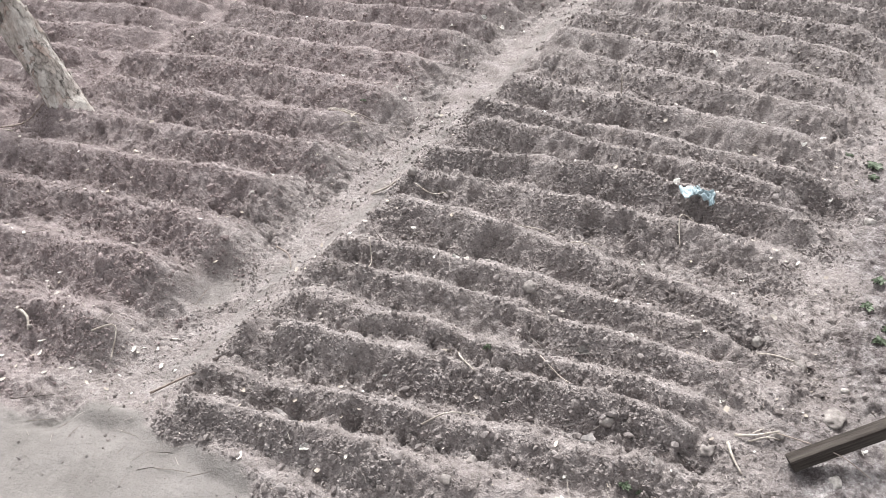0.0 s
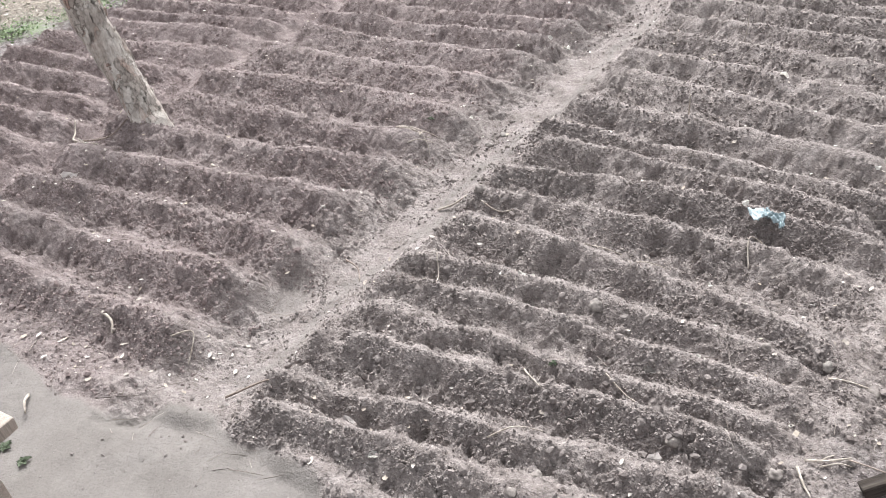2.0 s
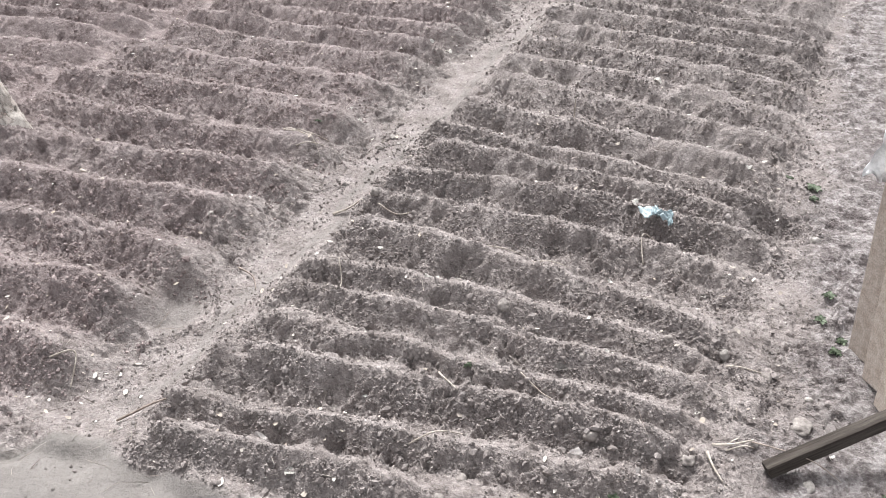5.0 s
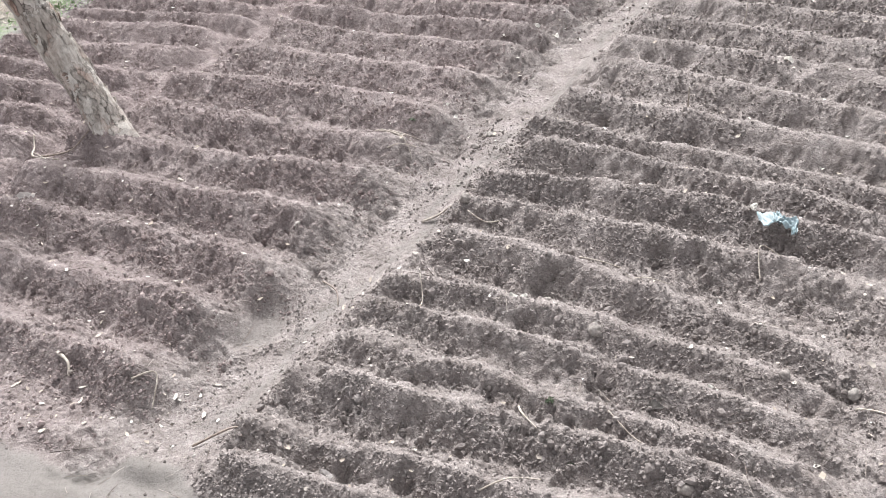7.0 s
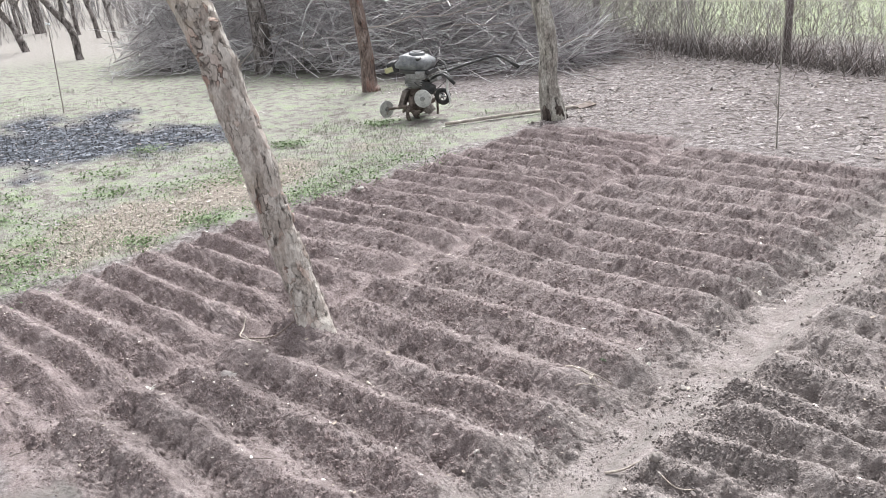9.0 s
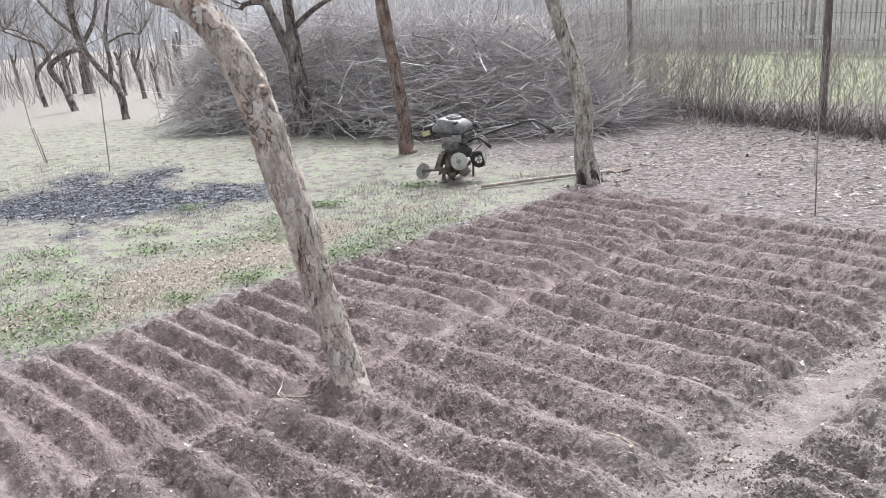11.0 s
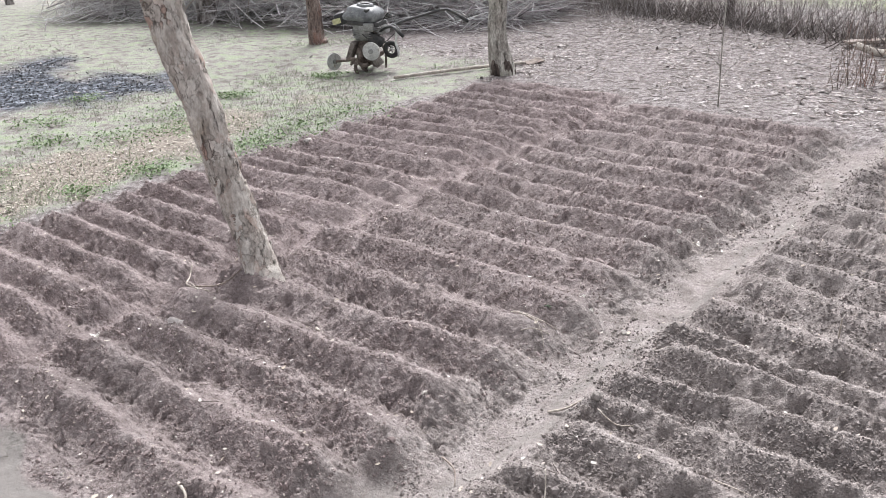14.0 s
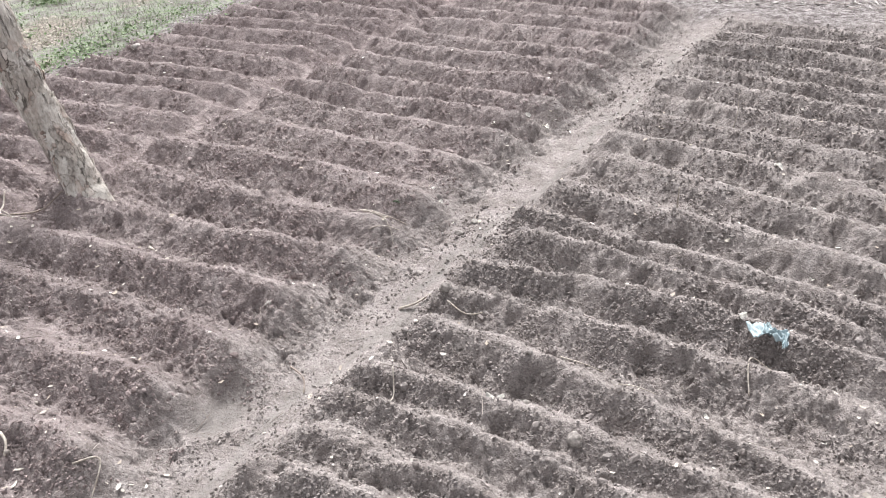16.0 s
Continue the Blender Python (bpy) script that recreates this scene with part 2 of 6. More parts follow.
    c = c + clods(x, y, 0.060, 0.010, 0.026, 0.35, 201) + 1.25 * clods(x, y, 0.028, 0.005, 0.013, 0.6, 211) + 1.3 * clods(x, y, 0.014, 0.003, 0.007, 0.8, 221)
    # gaps between the clods, and open crevices on the hoed faces
    c = c - 0.016 * smooth((vnoise(*turned(x / 0.05, y / 0.05, 0.9), 77) - 0.4) / 0.25) - 1.7 * clods(x, y, 0.024, 0.004, 0.010, 0.45, 251)
    c = c - 0.017 * smooth((0.13 - np.abs(vnoise(*turned(x / 0.045, y / 0.045, 0.3), 79))) / 0.13) * smooth((vnoise(x / 0.11, y / 0.11, 80) + 0.1) / 0.3)
    crack = smooth((0.035 - np.abs(vnoise(x / 0.16 + 2 * vnoise(x * 3, y * 3, 87), y / 0.16, 84))) / 0.035) * smooth((vnoise(x / 0.4, y / 0.4, 85) + 0.15) / 0.3)
    e = 0.006 * fbm(x, y, 0.11, 5, 75) + (1 - 0.75 * slab) * (0.5 * clods(x, y, 0.028, 0.003, 0.009, 0.4, 231) + 0.6 * clods(x, y, 0.014, 0.002, 0.005, 0.4, 241)) - 0.006 * crack * slab
    return z + live * (rough * patch * (c - 0.002) + (1 - rough) * e)


def h1(x, y):
    return float(height(np.array([x]), np.array([y]))[0])


# ---- materials ----
def nodes_of(name):
    m = bpy.data.materials.new(name)
    m.use_nodes = True
    nt = m.node_tree
    return m, nt, nt.nodes["Principled BSDF"]


def ramp(nt, fac, stops):
    r = nt.nodes.new("ShaderNodeValToRGB")
    while len(r.color_ramp.elements) < len(stops):
        r.color_ramp.elements.new(0.5)
    for e, (p, c) in zip(r.color_ramp.elements, stops):
        e.position, e.color = p, (*c, 1)
    nt.links.new(fac, r.inputs[0])
    return r.outputs[0]


def tex(nt, scale, detail=6, rough=0.6, vec=None, kind="ShaderNodeTexNoise", out=0):
    n = nt.nodes.new(kind)
    n.inputs["Scale"].default_value = scale
    if kind == "ShaderNodeTexNoise":
        n.inputs["Detail"].default_value, n.inputs["Roughness"].default_value = detail, rough
    nt.links.new(vec if vec else coords(nt), n.inputs["Vector"])
    return n.outputs[out]


def coords(nt, scale=None):
    for n in nt.nodes:
        if n.bl_idname == "ShaderNodeTexCoord":
            co = n.outputs["Object"]
            break
    else:
        co = nt.nodes.new("ShaderNodeTexCoord").outputs["Object"]
    if scale:
        mp = nt.nodes.new("ShaderNodeMapping")
        mp.inputs["Scale"].default_value = scale
        nt.links.new(co, mp.inputs["Vector"])
        return mp.outputs[0]
    return co


def mix(nt, fac, a, b, kind="MIX"):
    n = nt.nodes.new("ShaderNodeMix")
    n.data_type, n.blend_type = "RGBA", kind
    for sock, val in ((n.inputs[0], fac), (n.inputs[6], a), (n.inputs[7], b)):
        if isinstance(val, bpy.types.NodeSocket):
            nt.links.new(val, sock)
        elif isinstance(val, tuple):
            sock.default_value = (*val, 1)
        else:
            sock.default_value = val
    return n.outputs[2]


def calc(nt, op, a, b=0.0):
    n = nt.nodes.new("ShaderNodeMath")
    n.operation, n.use_clamp = op, False
    for sock, val in zip(n.inputs, (a, b)):
        if isinstance(val, bpy.types.NodeSocket):
            nt.links.new(val, sock)
        else:
            sock.default_value = val
    return n.outputs[0]


def bump(nt, bsdf, heightsock, strength, dist):
    b = nt.nodes.new("ShaderNodeBump")
    b.inputs["Strength"].default_value, b.inputs["Distance"].default_value = strength, dist
    nt.links.new(heightsock, b.inputs["Height"])
    nt.links.new(b.outputs[0], bsdf.inputs["Normal"])


def surface(name, c1, c2, scale=8, rough=0.8, metal=0.0, grain=60, bumps=0.3, dist=0.004, stretch=None, spec=0.3, spots=None):
    """Two-tone mottled material with fine relief; spots: (colour, scale, threshold) for stains and wear."""
    m, nt, b = nodes_of(name)
    vec = coords(nt, stretch) if stretch else coords(nt)
    col = ramp(nt, tex(nt, scale, 8, 0.65, vec), [(0.38, c1), (0.62, c2)])
    g = tex(nt, grain, 4, 0.7, vec)
    col = mix(nt, 0.5, col, ramp(nt, g, [(0.38, (0.55, 0.55, 0.55)), (0.62, (1.35, 1.35, 1.35))]), "MULTIPLY")
    if spots:
        colour, sscale, thr = spots
        f = ramp(nt, tex(nt, sscale, 7, 0.7), [(thr, (0, 0, 0)), (min(1.0, thr + 0.08), (1, 1, 1))])
        col = mix(nt, f, col, colour)
    nt.links.new(col, b.inputs["Base Color"])
    nt.links.new(ramp(nt, g, [(0.2, (max(0.0, rough - 0.12),) * 3), (0.8, (min(1.0, rough + 0.1),) * 3)]), b.inputs["Roughness"])
    b.inputs["Metallic"].default_value = metal
    b.inputs["Specular IOR Level"].default_value = spec
    if bumps:
        bump(nt, b, calc(nt, "ADD", g, tex(nt, grain * 0.25, 5, 0.6, vec)), bumps, dist)
    return m


def isle(nt, cols):
    """A colour picked anew for every loose piece of a joined mesh."""
    g = nt.nodes.new("ShaderNodeNewGeometry")
    n = len(cols)
    return ramp(nt, g.outputs["Random Per Island"], [(i / max(1, n - 1), c) for i, c in enumerate(cols)])


def piecewise(name, cols, rough=0.85, grain=80, bumps=0.3, spec=0.25, dist=0.003):
    m, nt, b = nodes_of(name)
    col = isle(nt, cols)
    g = tex(nt, grain, 4, 0.7)
    col = mix(nt, 0.6, col, ramp(nt, g, [(0.25, (0.6, 0.6, 0.6)), (0.75, (1.3, 1.3, 1.3))]), "MULTIPLY")
    nt.links.new(col, b.inputs["Base Color"])
    b.inputs["Roughness"].default_value, b.inputs["Specular IOR Level"].default_value = rough, spec
    if bumps:
        bump(nt, b, g, bumps, dist)
    return m


def soil_material():
    m, nt, b = nodes_of("garden_soil")

    def mask(name):
        a = nt.nodes.new("ShaderNodeAttribute")
        a.attribute_name = name
        s = nt.nodes.new("ShaderNodeSeparateColor")
        nt.links.new(a.outputs["Color"], s.inputs[0])
        return s.outputs
    a, c, e = mask("cover"), mask("marks"), mask("ages")
    big = tex(nt, 0.9, 5, 0.6)
    mid = tex(nt, 9, 8, 0.75)
    fine = tex(nt, 70, 5, 0.8)
    grit = tex(nt, 330, 3, 0.8)
    crumb = nt.nodes.new("ShaderNodeTexVoronoi")
    crumb.inputs["Scale"].default_value = 135
    crumb2 = nt.nodes.new("ShaderNodeTexVoronoi")
    crumb2.inputs["Scale"].default_value = 58
    shift = nt.nodes.new("ShaderNodeVectorMath")
    shift.operation = "MULTIPLY_ADD"
    nt.links.new(tex(nt, 60, 3, 0.6, None, "ShaderNodeTexNoise", 1), shift.inputs[0])
    shift.inputs[1].default_value = (0.02, 0.02, 0.02)
    nt.links.new(coords(nt), shift.inputs[2])
    nt.links.new(shift.outputs[0], crumb.inputs["Vector"])
    nt.links.new(shift.outputs[0], crumb2.inputs["Vector"])
    soil = ramp(nt, mid, [(0.36, (0.195, 0.169, 0.161)), (0.5, (0.265, 0.234, 0.225)), (0.64, (0.335, 0.30, 0.29))])
    moist = ramp(nt, mid, [(0.36, (0.177, 0.141, 0.138)), (0.5, (0.246, 0.202, 0.199)), (0.64, (0.316, 0.268, 0.263))])
    soil = mix(nt, calc(nt, "MULTIPLY", e[0], ramp(nt, big, [(0.3, (0.75, 0.75, 0.75)), (0.6, (1, 1, 1))])), soil, moist)
    turf = tex(nt, 4.5, 11, 0.8)
    lawn_earth = ramp(nt, turf, [(0.42, (0.151, 0.133, 0.122)), (0.48, (0.238, 0.223, 0.209)), (0.53, (0.269, 0.282, 0.234)), (0.60, (0.238, 0.29, 0.18))])
    litter = ramp(nt, tex(nt, 16, 9, 0.85), [(0.41, (0.0808, 0.0674, 0.0665)), (0.5, (0.19, 0.168, 0.166)), (0.59, (0.342, 0.318, 0.314))])
    dust = ramp(nt, tex(nt, 5, 8, 0.65), [(0.3, (0.144, 0.132, 0.124)), (0.7, (0.198, 0.183, 0.175))])
    straw = ramp(nt, tex(nt, 24, 8, 0.85), [(0.3, (0.17, 0.142, 0.122)), (0.55, (0.29, 0.255, 0.222)), (0.75, (0.40, 0.365, 0.325))])
    ash = ramp(nt, tex(nt, 9, 9, 0.85), [(0.40, (0.014, 0.016, 0.020)), (0.49, (0.05, 0.055, 0.067)), (0.56, (0.17, 0.185, 0.215)), (0.62, (0.34, 0.36, 0.39))])
    col = mix(nt, a[2], litter, lawn_earth)
    col = mix(nt, c[2], col, litter)
    col = mix(nt, e[2], col, ramp(nt, mid, [(0.3, (0.215, 0.198, 0.183)), (0.7, (0.315, 0.297, 0.278))]))
    col = mix(nt, e[1], col, ramp(nt, mid, [(0.40, (0.17, 0.185, 0.125)), (0.60, (0.33, 0.375, 0.24))]))
    col = mix(nt, a[0], col, soil)
    col = mix(nt, a[1], col, dust)
    col = mix(nt, c[1], col, straw)
    col = mix(nt, c[0], col, ash)
    worn = calc(nt, "SUBTRACT", 1.0, calc(nt, "MULTIPLY", a[1], 0.7))
    col = mix(nt, calc(nt, "MULTIPLY", worn, 0.4), col, ramp(nt, fine, [(0.38, (0.62, 0.61, 0.60)), (0.5, (1.0, 1.0, 1.0)), (0.62, (1.18, 1.18, 1.18))]), "MULTIPLY")
    col = mix(nt, calc(nt, "MULTIPLY", worn, 0.4), col, ramp(nt, grit, [(0.38, (0.65, 0.65, 0.65)), (0.5, (1, 1, 1)), (0.62, (1.16, 1.16, 1.16))]), "MULTIPLY")
    tone = nt.nodes.new("ShaderNodeSeparateColor")
    nt.links.new(crumb.outputs["Color"], tone.inputs[0])
    col = mix(nt, calc(nt, "MULTIPLY", worn, 0.6), col, ramp(nt, tone.outputs[1], [(0.0, (0.72, 0.71, 0.71)), (0.6, (1.02, 1.02, 1.02)), (1.0, (1.2, 1.2, 1.2))]), "MULTIPLY")
    nt.links.new(col, b.inputs["Base Color"])
    b.inputs["Roughness"].default_value = 0.95
    b.inputs["Specular IOR Level"].default_value = 0.12
    cell = nt.nodes.new("ShaderNodeSeparateColor")
    nt.links.new(crumb.outputs["Color"], cell.inputs[0])
    grains = calc(nt, "MULTIPLY", cell.outputs[0], calc(nt, "MAXIMUM", a[0], 0.3))
    rel = calc(nt, "ADD", calc(nt, "MULTIPLY", fine, 0.5), calc(nt, "MULTIPLY", grit, 0.35))
    rel = calc(nt, "SUBTRACT", rel, calc(nt, "MULTIPLY", crumb.outputs["Distance"], 0.45))
    rel = calc(nt, "SUBTRACT", rel, calc(nt, "MULTIPLY", crumb2.outputs["Distance"], 0.55))
    rel = calc(nt, "ADD", rel, calc(nt, "MULTIPLY", grains, 0.25))
    rel = calc(nt, "MULTIPLY", rel, worn)
    bump(nt, b, rel, 1.0, 0.009)
    return m


SOIL = soil_material()
CLOD = piecewise("dusty_crumbs", [(0.135, 0.117, 0.112), (0.203, 0.179, 0.172), (0.27, 0.243, 0.235), (0.167, 0.146, 0.14), (0.234, 0.208, 0.2)], 0.95, 140, 0.6, 0.1)
CLOD_RED = piecewise("red_brown_crumbs", [(0.154, 0.122, 0.119), (0.239, 0.194, 0.189), (0.337, 0.281, 0.276), (0.196, 0.157, 0.153), (0.281, 0.231, 0.227)], 0.95, 140, 0.6, 0.1)
STONE = piecewise("stone_bits", [(0.27, 0.245, 0.235), (0.20, 0.178, 0.17), (0.35, 0.325, 0.31), (0.24, 0.205, 0.185), (0.30, 0.275, 0.265)], 0.85, 90, 0.3)
CHIP = piecewise("pale_chips", [(0.50, 0.46, 0.42), (0.36, 0.31, 0.26), (0.60, 0.58, 0.55), (0.30, 0.255, 0.22), (0.42, 0.37, 0.32)], 0.8, 60, 0.2)
STICK = piecewise("dry_twigs", [(0.32, 0.28, 0.25), (0.11, 0.09, 0.083), (0.44, 0.40, 0.365), (0.20, 0.165, 0.15), (0.08, 0.065, 0.06)], 0.85, 120, 0.4)
BRUSH = piecewise("brushwood", [(0.135, 0.117, 0.12), (0.45, 0.413, 0.428), (0.8, 0.8, 0.8), (0.24, 0.215, 0.22), (0.8, 0.8, 0.8), (0.36, 0.323, 0.33), (0.66, 0.615, 0.623)], 0.85, 50, 0.4)


def bark(name, dark, mid, light, crack=16, cut=0.40, red=None, ochre=None, squeeze=0.35):
    m, nt, p = nodes_of(name)
    vec = coords(nt, (1, 1, 0.5))
    base = ramp(nt, tex(nt, 9, 8, 0.7, vec), [(0.40, dark), (0.52, mid), (0.63, light)])
    if red:
        f = ramp(nt, tex(nt, 5, 7, 0.75, vec), [(0.52, (0, 0, 0)), (0.60, (1, 1, 1))])
        base = mix(nt, f, base, mix(nt, 0.55, base, red))
    if ochre:
        f = ramp(nt, tex(nt, 3.2, 6, 0.7), [(0.55, (0, 0, 0)), (0.68, (0.6, 0.6, 0.6))])
        base = mix(nt, f, base, ochre)
    split = ramp(nt, tex(nt, crack, 9, 0.8, coords(nt, (1, 1, squeeze))), [(cut - 0.03, (1, 1, 1)), (cut + 0.04, (0, 0, 0))])
    base = mix(nt, split, base, tuple(0.45 * c for c in dark))
    g = tex(nt, 60, 5, 0.75, vec)
    base = mix(nt, 0.8, base, ramp(nt, g, [(0.38, (0.55, 0.55, 0.55)), (0.62, (1.4, 1.4, 1.4))]), "MULTIPLY")
    nt.links.new(base, p.inputs["Base Color"])
    p.inputs["Roughness"].default_value, p.inputs["Specular IOR Level"].default_value = 0.9, 0.15
    bump(nt, p, calc(nt, "SUBTRACT", calc(nt, "MULTIPLY", g, 0.6), split), 1.0, 0.010)
    return m


def flaking_bark():
    """Old fruit bark: curling plates of grey over red-brown and ochre underbark, dark where a plate has lifted."""
    m, nt, p = nodes_of("flaking_bark")
    wob = nt.nodes.new("ShaderNodeVectorMath")
    wob.operation = "MULTIPLY_ADD"
    nt.links.new(tex(nt, 9, 5, 0.65, None, "ShaderNodeTexNoise", 1), wob.inputs[0])
    wob.inputs[1].default_value = (0.13, 0.13, 0.13)
    nt.links.new(coords(nt, (1, 1, 0.5)), wob.inputs[2])
    plates = nt.nodes.new("ShaderNodeTexVoronoi")
    plates.inputs["Scale"].default_value = 23
    edge = nt.nodes.new("ShaderNodeTexVoronoi")
    edge.feature = "DISTANCE_TO_EDGE"
    edge.inputs["Scale"].default_value = 23
    for n in (plates, edge):
        nt.links.new(wob.outputs[0], n.inputs["Vector"])
    tone = nt.nodes.new("ShaderNodeSeparateColor")
    nt.links.new(plates.outputs["Color"], tone.inputs[0])
    base = ramp(nt, tex(nt, 11, 8, 0.7, coords(nt, (1, 1, 0.4))), [(0.38, (0.264, 0.232, 0.209)), (0.5, (0.414, 0.376, 0.344)), (0.62, (0.576, 0.54, 0.504))])
    plate = ramp(nt, tone.outputs[0], [(0.0, (0.264, 0.222, 0.198)), (0.35, (0.408, 0.372, 0.342)), (0.62, (0.552, 0.522, 0.492)), (0.72, (0.324, 0.216, 0.18)), (0.9, (0.432, 0.306, 0.258)), (1.0, (0.6, 0.57, 0.54))])
    flaky = ramp(nt, tex(nt, 3.0, 4, 0.6), [(0.42, (0.1, 0.1, 0.1)), (0.58, (0.8, 0.8, 0.8))])
    base = mix(nt, flaky, base, plate)
    base = mix(nt, ramp(nt, tex(nt, 2.6, 6, 0.7), [(0.56, (0, 0, 0)), (0.68, (0.55, 0.55, 0.55))]), base, (0.33, 0.27, 0.19))
    rim = ramp(nt, edge.outputs["Distance"], [(0.015, (1, 1, 1)), (0.07, (0, 0, 0))])
    split = calc(nt, "MULTIPLY", calc(nt, "MULTIPLY", rim, flaky), ramp(nt, tone.outputs[1], [(0.25, (0, 0, 0)), (0.5, (1, 1, 1))]))
    fissure = ramp(nt, tex(nt, 34, 8, 0.75, coords(nt, (1, 1, 0.16))), [(0.36, (0.9, 0.9, 0.9)), (0.42, (0, 0, 0))])
    dark = calc(nt, "MAXIMUM", split, fissure)
    base = mix(nt, calc(nt, "MULTIPLY", dark, 0.85), base, (0.065, 0.05, 0.044))
    g = tex(nt, 75, 5, 0.75, coords(nt, (1, 1, 0.5)))
    base = mix(nt, 0.6, base, ramp(nt, g, [(0.36, (0.62, 0.62, 0.62)), (0.64, (1.3, 1.3, 1.3))]), "MULTIPLY")
    nt.links.new(base, p.inputs["Base Color"])
    p.inputs["Roughness"].default_value, p.inputs["Specular IOR Level"].default_value = 0.88, 0.18
    rel = calc(nt, "ADD", calc(nt, "MULTIPLY", calc(nt, "MULTIPLY", tone.outputs[2], flaky), 0.7), calc(nt, "MULTIPLY", g, 0.4))
    bump(nt, p, calc(nt, "SUBTRACT", rel, dark), 1.0, 0.012)
    return m


BARK = flaking_bark()
BARK_GREY = bark("grey_bark", (0.199, 0.179, 0.161), (0.323, 0.306, 0.278), (0.468, 0.45, 0.413), 30, 0.41, None, (0.343, 0.343, 0.268), 0.22)
BARK_RED = bark("red_bark", (0.127, 0.0943, 0.0828), (0.213, 0.167, 0.149), (0.31, 0.259, 0.236), 26, 0.42, (0.23, 0.103, 0.0747), None, 0.2)
BARK_FAR = bark("orchard_bark", (0.103, 0.0897, 0.0839), (0.196, 0.175, 0.166), (0.322, 0.299, 0.287), 12, 0.44)
WOOD = surface("fresh_board", (0.28, 0.232, 0.20), (0.37, 0.32, 0.285), 6, 0.7, 0, 30, 0.25, 0.002, (6, 6, 0.5), 0.3, ((0.24, 0.18, 0.135), 5, 0.66))
OLDWOOD = surface("weathered_plank", (0.0316, 0.0253, 0.0216), (0.078, 0.0672, 0.0595), 5, 0.9, 0, 26, 0.6, 0.004, (0.5, 7, 7), 0.2)
POLEWOOD = surface("pole_wood", (0.30, 0.262, 0.23), (0.45, 0.41, 0.37), 9, 0.7, 0, 40, 0.3, 0.003)
PICKET = surface("grey_pickets", (0.46, 0.455, 0.455), (0.66, 0.655, 0.655), 3, 0.9, 0, 18, 0.4, 0.006, (2, 2, 0.4), 0.2)
POST = surface("fence_post", (0.075, 0.064, 0.06), (0.17, 0.148, 0.138), 9, 0.9, 0, 40, 0.6, 0.006, (1, 1, 0.3))
GRASS = piecewise("grass_blades", [(0.14, 0.19, 0.10), (0.20, 0.245, 0.145), (0.33, 0.325, 0.275), (0.24, 0.24, 0.20)], 0.7, 20, 0)
DRY = piecewise("dry_stalks", [(0.28, 0.257, 0.252), (0.17, 0.147, 0.145), (0.44, 0.42, 0.412), (0.11, 0.092, 0.091)], 0.85, 20, 0)
DEADLEAF = piecewise("dead_leaves", [(0.20, 0.165, 0.155), (0.36, 0.32, 0.308), (0.11, 0.09, 0.087), (0.48, 0.45, 0.438), (0.25, 0.215, 0.206)], 0.85, 40, 0)
WEED = piecewise("red_stems", [(0.19, 0.145, 0.14), (0.11, 0.085, 0.083), (0.34, 0.305, 0.297), (0.56, 0.53, 0.52), (0.14, 0.105, 0.10)], 0.85, 20, 0)
LEAF = piecewise("weed_leaves", [(0.05, 0.075, 0.042), (0.095, 0.12, 0.075), (0.07, 0.097, 0.057), (0.13, 0.145, 0.105)], 0.55, 40, 0.15, 0.4)
LAWNWEED = piecewise("lawn_weeds", [(0.09, 0.145, 0.06), (0.14, 0.20, 0.095), (0.20, 0.25, 0.14), (0.12, 0.175, 0.08)], 0.6, 30, 0)
STRAW = piecewise("straw_bits", [(0.38, 0.335, 0.285), (0.27, 0.23, 0.195), (0.47, 0.43, 0.38), (0.18, 0.15, 0.13)], 0.8, 30, 0)


# ---- mesh helpers ----
def mesh(name, verts, faces, mat, parent=None, label="", flat=False):
    me = bpy.data.meshes.new(name)
    me.from_pydata([tuple(map(float, p)) for p in verts] if not isinstance(verts, np.ndarray) else verts.tolist(), [], faces if isinstance(faces, list) else faces.tolist())
    me.materials.append(mat)
    me.polygons.foreach_set("use_smooth", np.full(len(me.polygons), not flat))
    me.update()
    ob = new(name, me)
    if parent is not None:
        ob.parent = parent
    if label:
        ob["label"] = label
    return ob


def part(name, bm, mat, parent=None, label="", flat=True):
    """Links a bmesh as one mesh object under a thing or a part."""
    me = bpy.data.meshes.new(name)
    bmesh.ops.recalc_face_normals(bm, faces=bm.faces)
    bm.to_mesh(me)
    bm.free()
    me.materials.append(mat)
    me.polygons.foreach_set("use_smooth", np.full(len(me.polygons), not flat))
    ob = new(name, me)
    if parent is not None:
        ob.parent = parent
    if label:
        ob["label"] = label
    return ob


def thing(name, at, label, category, group="", kind=""):
    ob = new(name)
    ob.empty_display_size = 0.1
    ob.location = at
    return tagged(ob, label, category, group, kind)


